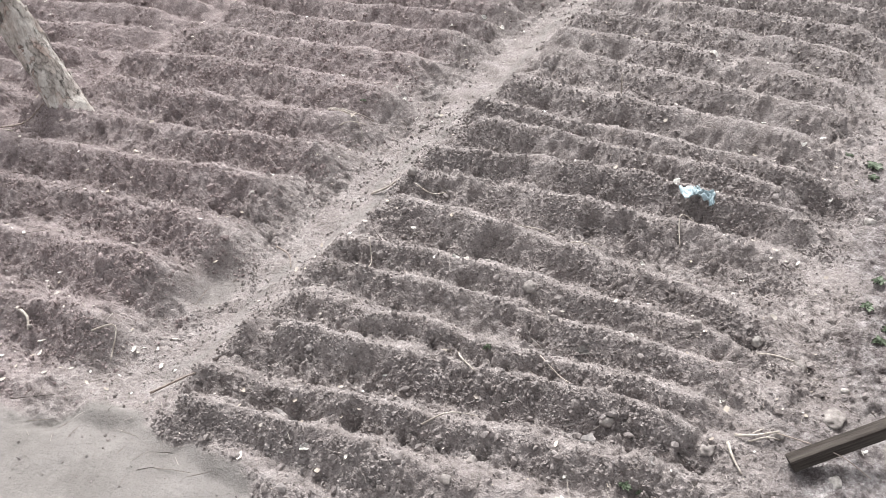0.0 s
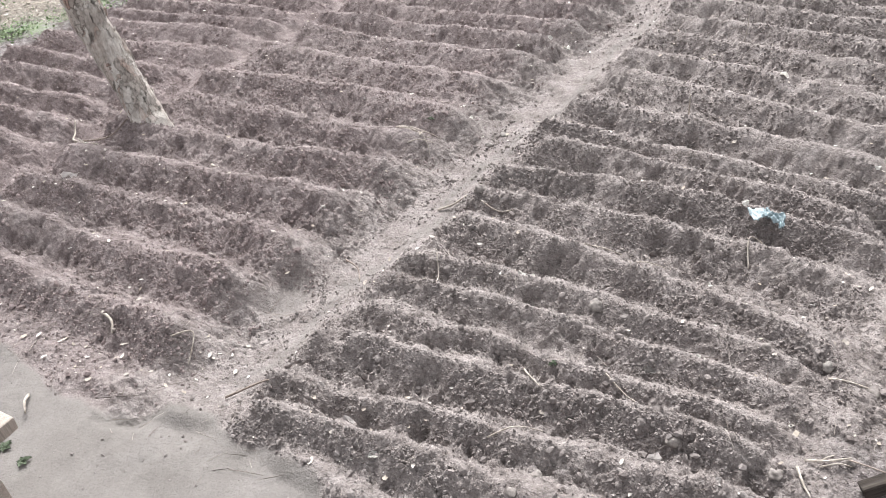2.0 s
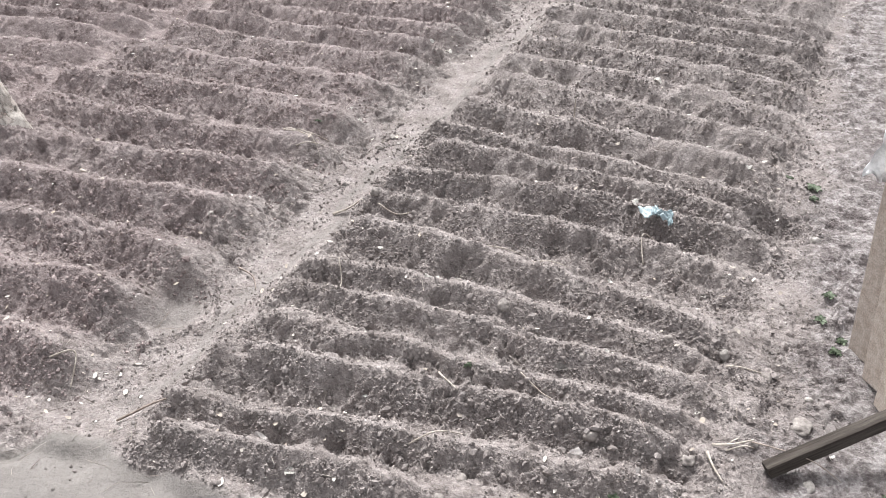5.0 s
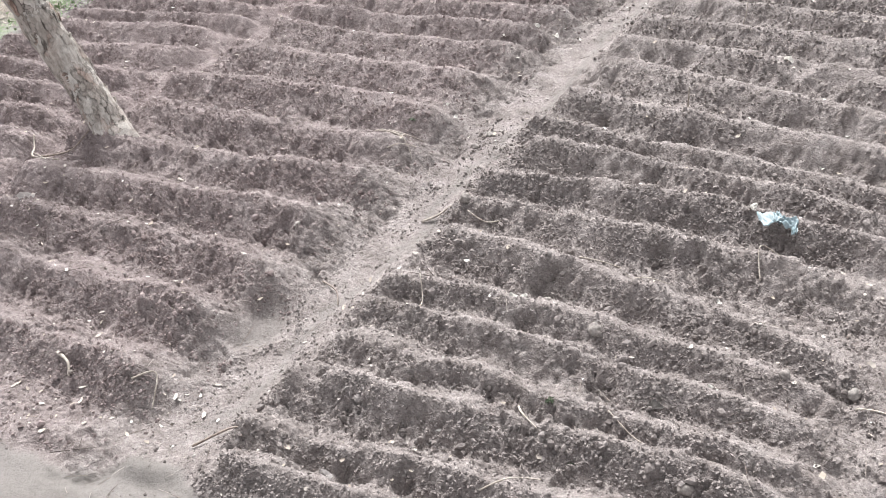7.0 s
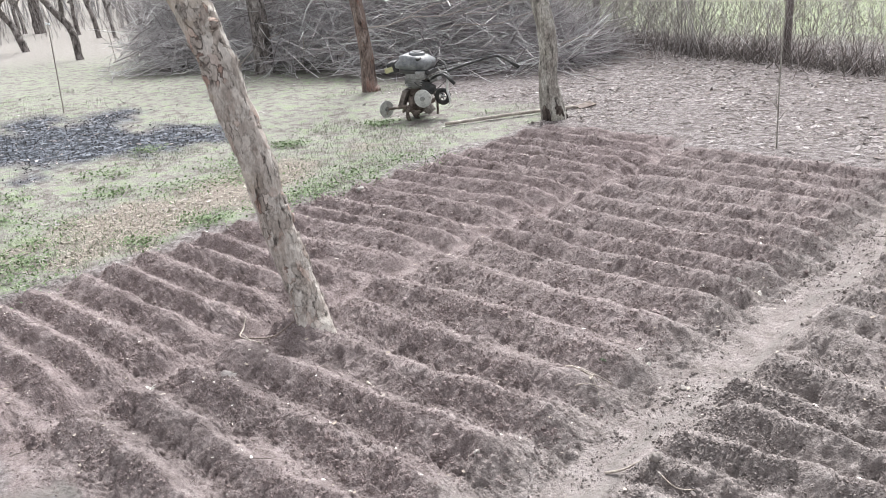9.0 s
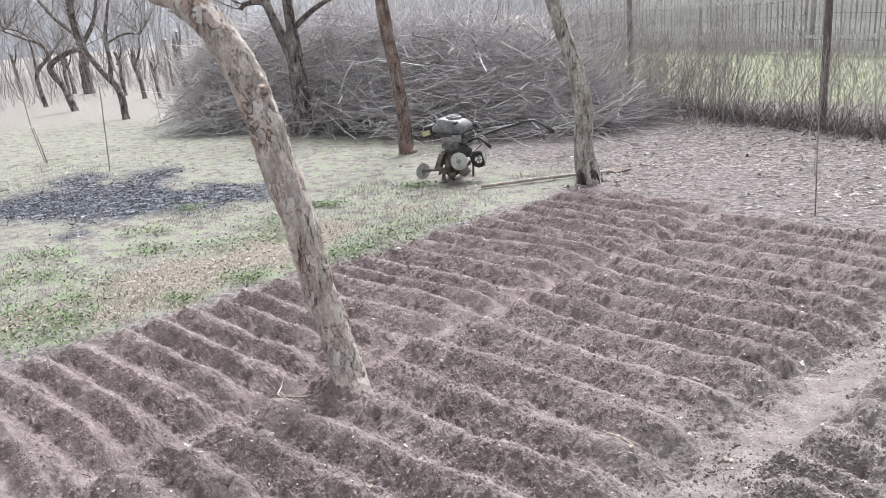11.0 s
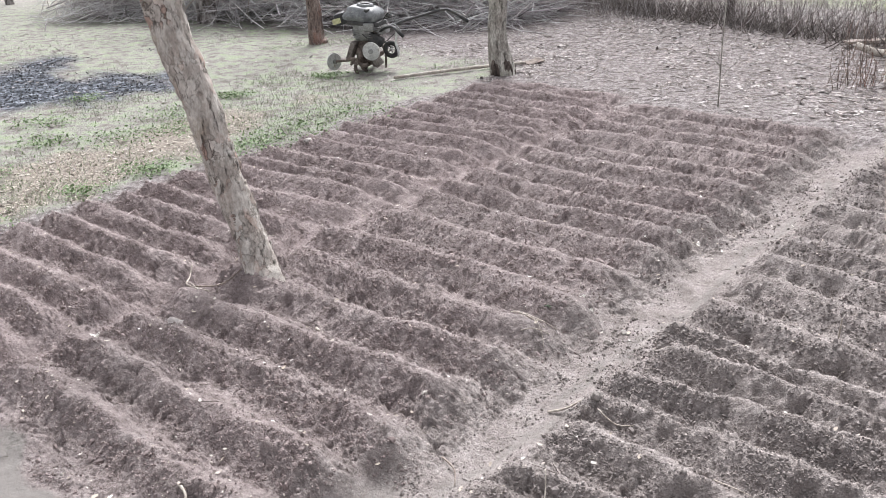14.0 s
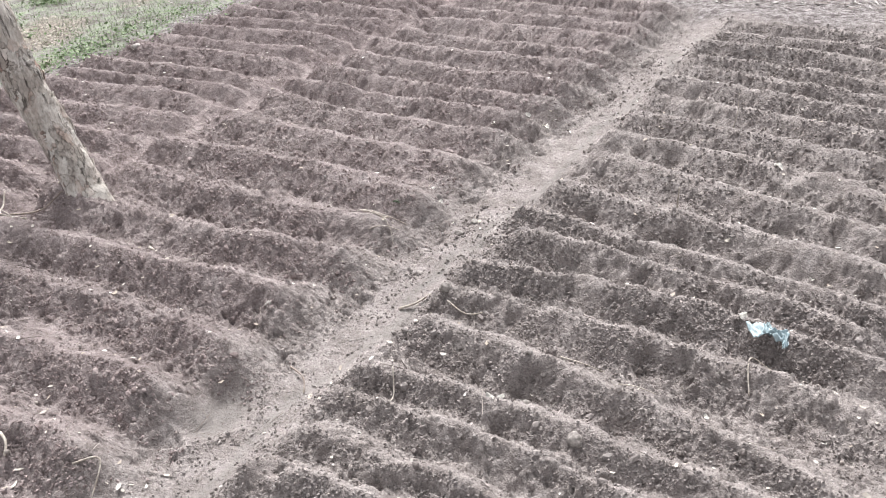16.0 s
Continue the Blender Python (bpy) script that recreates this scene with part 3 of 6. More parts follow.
def tube(pts, radii, sides=8, lumps=0.0, seed=0, cap=True):
    """Verts and faces of a tapered tube along points; lumps roughens its surface."""
    pts = [Vector(p) for p in pts]
    r = random.Random(seed)
    verts, faces = [], []
    ref = Vector((0.31, 0.83, 0.46))
    for i, p in enumerate(pts):
        d = (pts[min(i + 1, len(pts) - 1)] - pts[max(i - 1, 0)]).normalized()
        a = d.cross(ref)
        if a.length < 0.1:
            a = d.cross(Vector((1, 0, 0)))
        a.normalize()
        b = d.cross(a)
        for k in range(sides):
            t = 2 * math.pi * k / sides
            q = math.cos(t) * a + math.sin(t) * b
            rad = radii[i]
            if lumps:
                rad *= 1 + lumps * (noise.noise(p * 2.6 + q * 1.6 + Vector((seed, 0, 0))) + 0.5 * noise.noise(p * 9.0 + q * 4.0))
            verts.append(p + q * rad)
        if i:
            o = (i - 1) * sides
            for k in range(sides):
                n = (k + 1) % sides
                faces.append((o + k, o + n, o + sides + n, o + sides + k))
    if cap:
        faces.append(tuple(range(sides))[::-1])
        o = (len(pts) - 1) * sides
        faces.append(tuple(range(o, o + sides)))
    return verts, faces


def joined(shapes):
    verts, faces = [], []
    for vs, fs in shapes:
        o = len(verts)
        verts.extend(vs)
        faces.extend([tuple(i + o for i in f) for f in fs])
    return verts, faces


def spline(points, radii, step=0.1):
    """Catmull-Rom through points, with radii carried along."""
    pts = [Vector(p) for p in points]
    out, rad = [], []
    for i in range(len(pts) - 1):
        p0, p1, p2, p3 = pts[max(i - 1, 0)], pts[i], pts[i + 1], pts[min(i + 2, len(pts) - 1)]
        n = max(1, int((p2 - p1).length / step))
        for k in range(n):
            t = k / n
            out.append(0.5 * ((2 * p1) + (p2 - p0) * t + (2 * p0 - 5 * p1 + 4 * p2 - p3) * t * t + (3 * p1 - p0 - 3 * p2 + p3) * t ** 3))
            rad.append(radii[i] + (radii[i + 1] - radii[i]) * t)
    out.append(pts[-1])
    rad.append(radii[-1])
    return out, rad


def box(sx, sy, sz, bevel=0.0, at=(0, 0, 0), turn=(0, 0, 0), bm=None):
    """A bevelled block, added to bm if given."""
    one = bmesh.new()
    bmesh.ops.create_cube(one, size=1.0)
    bmesh.ops.scale(one, vec=(sx, sy, sz), verts=one.verts)
    if bevel:
        bmesh.ops.bevel(one, geom=one.edges[:], offset=bevel, segments=2, affect="EDGES", profile=0.6)
    bmesh.ops.transform(one, matrix=pose(*at, *turn), verts=one.verts)
    if bm is None:
        return one
    me = bpy.data.meshes.new("tmp")
    one.to_mesh(me)
    one.free()
    bm.from_mesh(me)
    bpy.data.meshes.remove(me)
    return bm


def cyl(r, length, at=(0, 0, 0), turn=(0, 0, 0), sides=20, r2=None, bevel=0.0, bm=None):
    """A cylinder along its own z, centred."""
    one = bmesh.new()
    bmesh.ops.create_cone(one, cap_ends=True, segments=sides, radius1=r, radius2=r if r2 is None else r2, depth=length)
    if bevel:
        rim = [e for e in one.edges if abs(abs(e.verts[0].co.z) - length / 2) < 1e-5 and abs(e.verts[0].co.z - e.verts[1].co.z) < 1e-5]
        bmesh.ops.bevel(one, geom=rim, offset=bevel, segments=2, affect="EDGES", profile=0.6)
    bmesh.ops.transform(one, matrix=pose(*at, *turn), verts=one.verts)
    if bm is None:
        return one
    me = bpy.data.meshes.new("tmp")
    one.to_mesh(me)
    one.free()
    bm.from_mesh(me)
    bpy.data.meshes.remove(me)
    return bm


def rod(pts, r, sides=8, bm=None):
    vs, fs = tube(pts, [r] * len(pts) if not isinstance(r, (list, tuple)) else r, sides)
    bm = bm or bmesh.new()
    made = [bm.verts.new(p) for p in vs]
    for f in fs:
        bm.faces.new([made[i] for i in f])
    return bm


# ---- ground: one sheet, fine in the garden, coarse towards the horizon ----
def axis_steps(lo, hi, fine, coarse_at, limits):
    out = [lo]
    while out[-1] < hi:
        out.append(out[-1] + fine + coarse_at(out[-1]))
    right, left = [], []
    s, p = fine * 1.6, out[-1]
    while p < limits[1]:
        p += s
        s *= 1.11
        right.append(p)
    s, p = fine * 1.6, out[0]
    while p > limits[0]:
        p -= s
        s *= 1.11
        left.append(p)
    return np.array(left[::-1] + out + right)


def make_ground():
    us = axis_steps(1.0, 7.0, 0.0052, lambda p: 0.0105 * max(0.0, (p - 2.2) / 4.2), (-600, 900))
    vs = axis_steps(-5.9, 0.1, 0.0068, lambda p: 0.006 if p < -4.0 else 0.0, (-900, 600))
    gu, gv = np.meshgrid(us, vs, indexing="ij")
    x, y = place(gu.ravel(), gv.ravel())
    z = height(x, y)
    n, m = len(us), len(vs)
    i = np.arange(n * m).reshape(n, m)
    quads = np.stack([i[:-1, :-1], i[:-1, 1:], i[1:, 1:], i[1:, :-1]], -1).reshape(-1, 4)
    me = bpy.data.meshes.new("ground")
    me.vertices.add(n * m)
    me.vertices.foreach_set("co", np.stack([x, y, z], 1).astype(np.float32).ravel())
    me.loops.add(quads.size)
    me.loops.foreach_set("vertex_index", quads.astype(np.int32).ravel())
    me.polygons.add(len(quads))
    me.polygons.foreach_set("loop_start", np.arange(0, quads.size, 4, dtype=np.int32))
    me.polygons.foreach_set("use_smooth", np.ones(len(quads), bool))
    me.update(calc_edges=True)
    t, d, g, bt, st, li = masks(x, y)
    for name, chans in (("cover", (t, d, g)), ("marks", (bt, st, li))):
        at = me.attributes.new(name, "FLOAT_COLOR", "POINT")
        at.data.foreach_set("color", np.stack([*chans, np.ones_like(t)], 1).astype(np.float32).ravel())
    gu, gv = gu.ravel(), gv.ravel()
    damp = (0.75 * smooth((-2.15 - gv) / 0.3) + 0.25 * smooth((-3.6 - gv) / 0.5)) * smooth((gu - 0.5) / 0.8 + 0.5 * smooth((-3.4 - gv) / 0.4)) * t
    green = smooth((0.86 * x + y - 15.6) / 1.5) * smooth((60 - y) / 20) * smooth((x + 4 + 0.2 * (y - 15)) / 2)
    tan = smooth((y - 0.25 * x - 19) / 5) * smooth((-8 - x) / 5)
    at = me.attributes.new("ages", "FLOAT_COLOR", "POINT")
    at.data.foreach_set("color", np.stack([damp, green, tan, np.ones_like(t)], 1).astype(np.float32).ravel())
    me.materials.append(SOIL)
    me.validate()
    ob = new("ground", me)
    # faces must look up
    if me.polygons[0].normal.z < 0:
        me.flip_normals()
    return tagged(ob, "tilled brown garden earth with raised ridges, trodden paths and thin lawn", "ground", kind="structure")


ground = make_ground()


# ---- trees ----
def limb(points, radii, mat, name="limb", parent=None, sides=10, lumps=0.12, seed=1, step=0.08, label=""):
    p, r = spline(points, radii, step)
    v, f = tube(p, r, sides, lumps, seed)
    return mesh(name, v, f, mat, parent, label)


def twigs(rnd, starts, mat, parent, n, length, radius, up=0.6, name="crown"):
    """A bare crown: crooked twigs forking from points along the limbs."""
    shapes = []

    def grow(p, d, ln, r, depth):
        pts, k = [p], 4
        for _ in range(k):
            d = (d + Vector((rnd.uniform(-.35, .35), rnd.uniform(-.35, .35), rnd.uniform(-.2, .35)))).normalized()
            pts.append(pts[-1] + d * ln / k)
        shapes.append(tube(pts, [r * (1 - 0.7 * i / k) for i in range(k + 1)], 4 if depth else 5, 0, 0, False))
        if depth:
            for _ in range(3):
                q = pts[rnd.randint(1, k)]
                e = (d + Vector((rnd.uniform(-1, 1), rnd.uniform(-1, 1), rnd.uniform(-.3, .8)))).normalized()
                grow(q, e, ln * rnd.uniform(0.45, 0.7), r * 0.5, depth - 1)
    for _ in range(n):
        p = Vector(rnd.choice(starts))
        a = rnd.uniform(0, 2 * math.pi)
        grow(p, Vector((math.cos(a), math.sin(a), up + rnd.uniform(-.3, .5))).normalized(), length * rnd.uniform(0.6, 1.2), radius, 2)
    v, f = joined(shapes)
    return mesh(name, v, f, mat, parent)


def leaning_tree():
    bx, by = -2.07, 4.0
    t = thing("fruit_tree", (bx, by, 0), "leaning old fruit tree with flaking grey bark among the ridges", "tree")
    pts = [(0.06, 0.0, -0.15), (0.025, 0.02, 0.0), (-0.065, 0.1, 0.24), (-0.145, 0.13, 0.48), (-0.20, 0.15, 0.70), (-0.245, 0.15, 0.945), (-0.298, 0.15, 1.16), (-0.347, 0.15, 1.37),
           (-0.40, 0.15, 1.58), (-0.465, 0.15, 1.76), (-0.545, 0.15, 1.905), (-0.64, 0.15, 2.02), (-0.75, 0.16, 2.11), (-0.93, 0.17, 2.17)]
    rad = [0.115, 0.090, 0.083, 0.083, 0.086, 0.087, 0.088, 0.086, 0.088, 0.085, 0.080, 0.074, 0.066, 0.055]
    p, r = spline(pts, rad, 0.016)
    v, f = tube(p, r, 40, 0.0, 3)
    out = []
    for q in v:
        n = noise.noise(q * 5.0) * 0.010 + abs(noise.noise(Vector((q.x * 22, q.y * 22, q.z * 9)))) * 0.010 + noise.noise(Vector((q.x * 45, q.y * 45, q.z * 30))) * 0.0045
        plate = 0.006 if noise.noise(Vector((q.x * 13 + 4, q.y * 13, q.z * 8))) > 0.12 else 0.0
        i = len(out) // 40
        out.append(q + (q - p[i]).normalized() * (n + plate))
    mesh("trunk", out, f, BARK, t)
    # flaking plates of loose bark
    rnd = random.Random(5)
    shapes = []
    for _ in range(150):
        i = rnd.randint(8, len(p) - 8)
        a = rnd.uniform(0, 2 * math.pi)
        k = (int(a / (2 * math.pi) * 40)) % 40
        c = out[i * 40 + k]
        nrm = (c - p[i]).normalized()
        d = (p[i + 1] - p[i]).normalized()
        s = d.cross(nrm)
        w, h = rnd.uniform(0.006, 0.016), rnd.uniform(0.012, 0.035)
        lift = rnd.uniform(0.004, 0.012)
        vs = [c - s * w - d * h + nrm * 0.001, c + s * w - d * h * 0.8 + nrm * 0.001, c + s * w * 0.8 + d * h + nrm * lift, c - s * w * 0.9 + d * h * 0.7 + nrm * lift]
        vs += [q - nrm * 0.004 for q in vs]
        shapes.append((vs, [(0, 1, 2, 3), (7, 6, 5, 4), (0, 4, 5, 1), (1, 5, 6, 2), (2, 6, 7, 3), (3, 7, 4, 0)]))
    v, f = joined(shapes)
    tagged(mesh("loose_bark", v, f, BARK, t, "flaking plates of bark", True), kind="stuff")
    # knots and pruned stubs
    for z, dx, dy, ln, rr in ((2.02, -0.1, -0.02, 0.06, 0.030), (1.62, 0.09, -0.05, 0.05, 0.03), (0.66, 0.09, -0.03, 0.03, 0.012)):
        i = min(range(len(p)), key=lambda k: abs(p[k].z - z))
        d = Vector((dx, dy, 0.02)).normalized()
        limb([p[i] + d * r[i] * 0.5, p[i] + d * (r[i] + ln * 0.6), p[i] + d * (r[i] + ln) + Vector((0, 0, 0.01))], [rr * 1.2, rr, rr * 0.7], BARK, "branch_stub", t, 12, 0.25, 8, 0.012)
    limb([pts[-1], (-1.12, 0.25, 2.42), (-1.3, 0.4, 2.8), (-1.36, 0.6, 3.3)], [0.055, 0.042, 0.03, 0.015], BARK, "limb", t, 12, 0.1, 4)
    limb([pts[-2], (-0.8, 0.1, 2.5), (-0.7, 0.3, 2.95), (-0.75, 0.2, 3.4)], [0.05, 0.04, 0.03, 0.015], BARK, "limb", t, 12, 0.1, 9)
    twigs(random.Random(2), [(-1.3, 0.4, 2.8), (-1.36, 0.6, 3.3), (-0.7, 0.3, 2.95), (-0.75, 0.2, 3.4)], BARK_GREY, t, 8, 0.7, 0.012)


def upright_tree(base, trunk, rad, mat, label, limbs=(), crown=(), seed=1, group="", sides=22):
    t = thing("tree", (*base, h1(*base)), label, "tree", group)
    pts, r = spline(trunk, rad, 0.05)
    v, f = tube(pts, r, sides, 0.13, seed)
    mesh("trunk", v, f, mat, t)
    ends = [trunk[-1]]
    for k, (lp, lr) in enumerate(limbs):
        limb(lp, lr, mat, "limb", t, 10, 0.1, seed + k + 1, 0.1)
        ends.append(lp[-1])
        ends.append(lp[-2])
    if crown:
        twigs(random.Random(seed), ends, mat, t, *crown)
    return t


BARK_FOOT = bark("foot_bark", (0.05, 0.04, 0.036), (0.095, 0.076, 0.067), (0.15, 0.125, 0.11), 30, 0.43)
leaning_tree()
slim = upright_tree((-1.63, 9.30), [(0.02, 0, -0.1), (0, 0, 0.06), (-0.05, 0, 0.44), (-0.03, 0, 0.82), (-0.11, 0, 1.25), (-0.22, 0, 1.62), (-0.31, 0, 1.92), (-0.36, 0, 2.2), (-0.34, 0.1, 2.7)],
             [0.17, 0.135, 0.105, 0.10, 0.092, 0.082, 0.078, 0.075, 0.06], BARK_GREY, "slender grey-barked tree with a dark foot beside the ridges",
             [([(-0.35, 0.05, 2.4), (-0.1, 0.1, 2.8), (0.1, 0.3, 3.3)], [0.05, 0.035, 0.02]), ([(-0.34, 0.1, 2.7), (-0.5, 0.2, 3.1), (-0.6, 0.1, 3.6)], [0.06, 0.04, 0.02])], (7, 0.8, 0.012), 11)
v, f = tube([(0.01, 0, -0.05), (0.0, 0, 0.06), (-0.012, 0, 0.12), (-0.02, 0, 0.19)], [0.165, 0.142, 0.136, 0.118], 26, 0.16, 6)
mesh("trunk_foot", v, f, BARK_FOOT, slim, "dark bare wood at the foot")
upright_tree((-4.75, 11.5), [(0.05, 0, -0.1), (0.0, 0, 0.0), (0.0, 0, 0.65), (-0.07, 0, 1.31), (-0.145, 0, 1.89), (-0.17, 0, 2.3), (-0.2, 0.1, 3.0)],
             [0.19, 0.125, 0.098, 0.092, 0.094, 0.09, 0.07], BARK_RED, "reddish-brown tree trunk standing before the brush pile",
             [([(-0.17, 0, 2.4), (-0.6, 0.1, 2.9), (-0.9, 0.1, 3.5)], [0.08, 0.05, 0.02]), ([(-0.2, 0.1, 2.9), (0.2, 0.2, 3.3), (0.4, 0.2, 3.9)], [0.07, 0.05, 0.02])], (9, 0.9, 0.014), 12)
upright_tree((-7.76, 13.7), [(0.0, 0, -0.1), (0.0, 0, 0.0), (0.05, 0, 0.79), (0.02, 0, 1.4), (0.03, 0, 1.92), (0.02, 0, 2.52), (0.05, 0, 3.3)],
             [0.24, 0.19, 0.16, 0.155, 0.10, 0.085, 0.06], BARK_FAR, "forked grey fruit tree beside the brush pile",
             [([(0.02, 0, 1.35), (-0.13, 0, 1.7), (-0.30, 0, 2.1), (-0.47, 0, 2.6), (-0.5, 0, 3.2)], [0.12, 0.10, 0.09, 0.08, 0.06]),
              ([(0.03, 0, 1.9), (0.35, 0.05, 2.15), (0.7, 0.05, 2.33), (1.05, 0.1, 2.45), (1.5, 0.1, 2.5)], [0.06, 0.05, 0.045, 0.04, 0.025]),
              ([(-0.42, 0, 2.40), (-0.62, 0, 2.46), (-0.9, 0, 2.44), (-0.98, 0, 2.36)], [0.05, 0.05, 0.05, 0.04])], (10, 0.9, 0.016), 13)


# ---- brush pile ----
def brush_pile():
    rnd = random.Random(21)
    shapes = []

    def top(s):
        # height of the heap along its length, s from 0 (far end) to 1
        return 2.15 * smooth(np.array(s / 0.08 + 0.6)) * (1 - 0.30 * max(0.0, s - 0.5) / 0.5) * (1 - 0.75 * float(smooth(np.array((s - 0.86) / 0.14))))

    a, b = Vector((-11.3, 15.7, 0)), Vector((-1.7, 13.4, 0))
    along = (b - a).normalized()
    across = Vector((along.y, -along.x, 0))
    for k in range(7600):
        s = rnd.random()
        c = a + (b - a) * s
        w = rnd.gauss(0, 0.55)
        lim = max(0.15, float(top(s)) * (1 - min(0.95, abs(w) / 1.5)))
        z = lim * rnd.random() ** 0.8 + 0.02
        ln = rnd.uniform(0.5, 2.0)
        yaw = rnd.gauss(0.2, 0.7) + (math.pi if rnd.random() < 0.5 else 0)
        tilt = rnd.gauss(0.1, 0.38) * (-1 if rnd.random() < 0.45 else 1)
        d = (along * math.cos(yaw) + across * math.sin(yaw)) * math.cos(tilt) + Vector((0, 0, math.sin(tilt)))
        p = c + across * w + Vector((0, 0, z)) - d * ln * 0.5
        pts = []
        for i in range(5):
            q = p + d * ln * i / 4 + Vector((rnd.gauss(0, .010), rnd.gauss(0, .010), rnd.gauss(0, .012) - 0.05 * (i / 4) ** 2))
            q.z = max(q.z, 0.02)
            pts.append(q)
        r = rnd.choice((0.003, 0.004, 0.005, 0.006, 0.008, 0.013))
        shapes.append(tube(pts, [r, r * .9, r * .8, r * .6, r * .3], 4, 0, 0, False))
        for _ in range(2):
            i = rnd.randint(1, 3)
            e = (d + Vector((rnd.gauss(0, .5), rnd.gauss(0, .5), rnd.gauss(0.15, .4)))).normalized()
            q = pts[i]
            l2 = ln * rnd.uniform(0.25, 0.5)
            shapes.append(tube([q, q + e * l2 * .5 + Vector((0, 0, rnd.gauss(0, .03))), q + e * l2], [r * .6, r * .45, r * .2], 3, 0, 0, False))
    for k in range(1500):
        # thin tips that stand out of the top
        s = rnd.random()
        w = rnd.gauss(-0.2, 0.5)
        z = max(0.2, float(top(s)) * (1 - min(0.9, abs(w) / 1.5))) - 0.15
        p = a + (b - a) * s + across * w + Vector((0, 0, z))
        d = Vector((rnd.gauss(0.15, .5), rnd.gauss(0, .4), 1.0)).normalized()
        ln = rnd.uniform(0.3, 1.0)
        m = p + d * ln * 0.5 + Vector((rnd.gauss(0, .04), rnd.gauss(0, .04), 0))
        r = rnd.uniform(0.002, 0.004)
        shapes.append(tube([p, m, p + d * ln], [r, r * .8, r * .4], 3, 0, 0, False))
        for _ in range(3):
            e = (d + Vector((rnd.gauss(0, .5), rnd.gauss(0, .5), 0))).normalized() * ln * rnd.uniform(0.2, 0.5)
            shapes.append(tube([m, m + e], [r * .7, r * .3], 3, 0, 0, False))
    v, f = joined(shapes)
    tagged(mesh("brush_pile", v, f, BRUSH), "long heap of cut grey-brown brushwood and prunings", "brush pile", kind="stuff")
    # a few pale thick branches that stick out
    for i, (s, w, z, ln, yaw, tilt, r) in enumerate(((0.86, 0.9, 0.75, 1.9, 0.12, 0.12, 0.018), (0.80, 0.95, 0.95, 2.1, 0.10, 0.14, 0.018), (0.90, 0.8, 1.05, 1.8, 0.2, 0.25, 0.015), (0.6, 1.1, 0.5, 1.8, 0.9, 0.3, 0.024),
                                                     (0.4, 1.2, 0.5, 1.7, -0.8, 0.45, 0.022), (0.3, 1.2, 0.4, 1.6, 0.7, 0.5, 0.02), (0.5, 1.15, 0.35, 1.5, 1.1, 0.4, 0.022), (0.95, 0.8, 0.35, 1.8, 0.3, 0.15, 0.026), (0.72, 1.1, 0.9, 1.9, -0.5, 0.2, 0.02))):
        c = a + (b - a) * s + across * w
        d = (along * math.cos(yaw) + across * math.sin(yaw) * 0.5) * math.cos(tilt) + Vector((0, 0, math.sin(tilt)))
        pts = [Vector((0, 0, 0)) + d * ln * (k / 6 - 0.5) + Vector((0, 0, 0.05 * math.sin(k * 1.3 + i))) for k in range(7)]
        vv, ff = tube(pts, [0.7 * r * (1 - 0.09 * k) for k in range(7)], 8, 0.1, i)
        ob = mesh("branch", vv, ff, STICK)
        ob.location = (c.x, c.y, z)
        tagged(ob, "long pale cut branch lying on the brush pile", "branch", "branches on the pile")


brush_pile()


# ---- what lies on the soil ----
OCTA = (np.array([(1, 0, 0), (-1, 0, 0), (0, 1, 0), (0, -1, 0), (0, 0, 1), (0, 0, -1)], float),
        np.array([(0, 2, 4), (2, 1, 4), (1, 3, 4), (3, 0, 4), (2, 0, 5), (1, 2, 5), (3, 1, 5), (0, 3, 5)]))
_p = (1 + 5 ** 0.5) / 2
ICO = (np.array([(-1, _p, 0), (1, _p, 0), (-1, -_p, 0), (1, -_p, 0), (0, -1, _p), (0, 1, _p), (0, -1, -_p), (0, 1, -_p), (_p, 0, -1), (_p, 0, 1), (-_p, 0, -1), (-_p, 0, 1)]) / 1.9,
       np.array([(0, 11, 5), (0, 5, 1), (0, 1, 7), (0, 7, 10), (0, 10, 11), (1, 5, 9), (5, 11, 4), (11, 10, 2), (10, 7, 6), (7, 1, 8), (3, 9, 4), (3, 4, 2), (3, 2, 6), (3, 6, 8), (3, 8, 9), (4, 9, 5), (2, 4, 11), (6, 2, 10), (8, 6, 7), (9, 8, 1)]))
CARD = (np.array([(-1, -0.25, 0.15), (-0.3, -0.6, 0), (0.55, -0.5, 0.12), (1, 0.1, 0.3), (0.3, 0.6, 0.05), (-0.6, 0.5, 0.2)]), np.array([(0, 1, 5), (1, 4, 5), (1, 2, 4), (2, 3, 4)]))
TWIG = (np.array([(-1, -.5, -.5), (-1, .6, 0), (-1, -.1, .6), (0, -.4, 0.6), (0, .6, 1.0), (0, -.1, 1.8), (1, -.3, -.4), (1, .3, 0), (1, 0, .4)]),
        np.array([(0, 1, 4), (0, 4, 3), (1, 2, 5), (1, 5, 4), (2, 0, 3), (2, 3, 5), (3, 4, 7), (3, 7, 6), (4, 5, 8), (4, 8, 7), (5, 3, 6), (5, 6, 8), (0, 2, 1), (6, 7, 8)]))


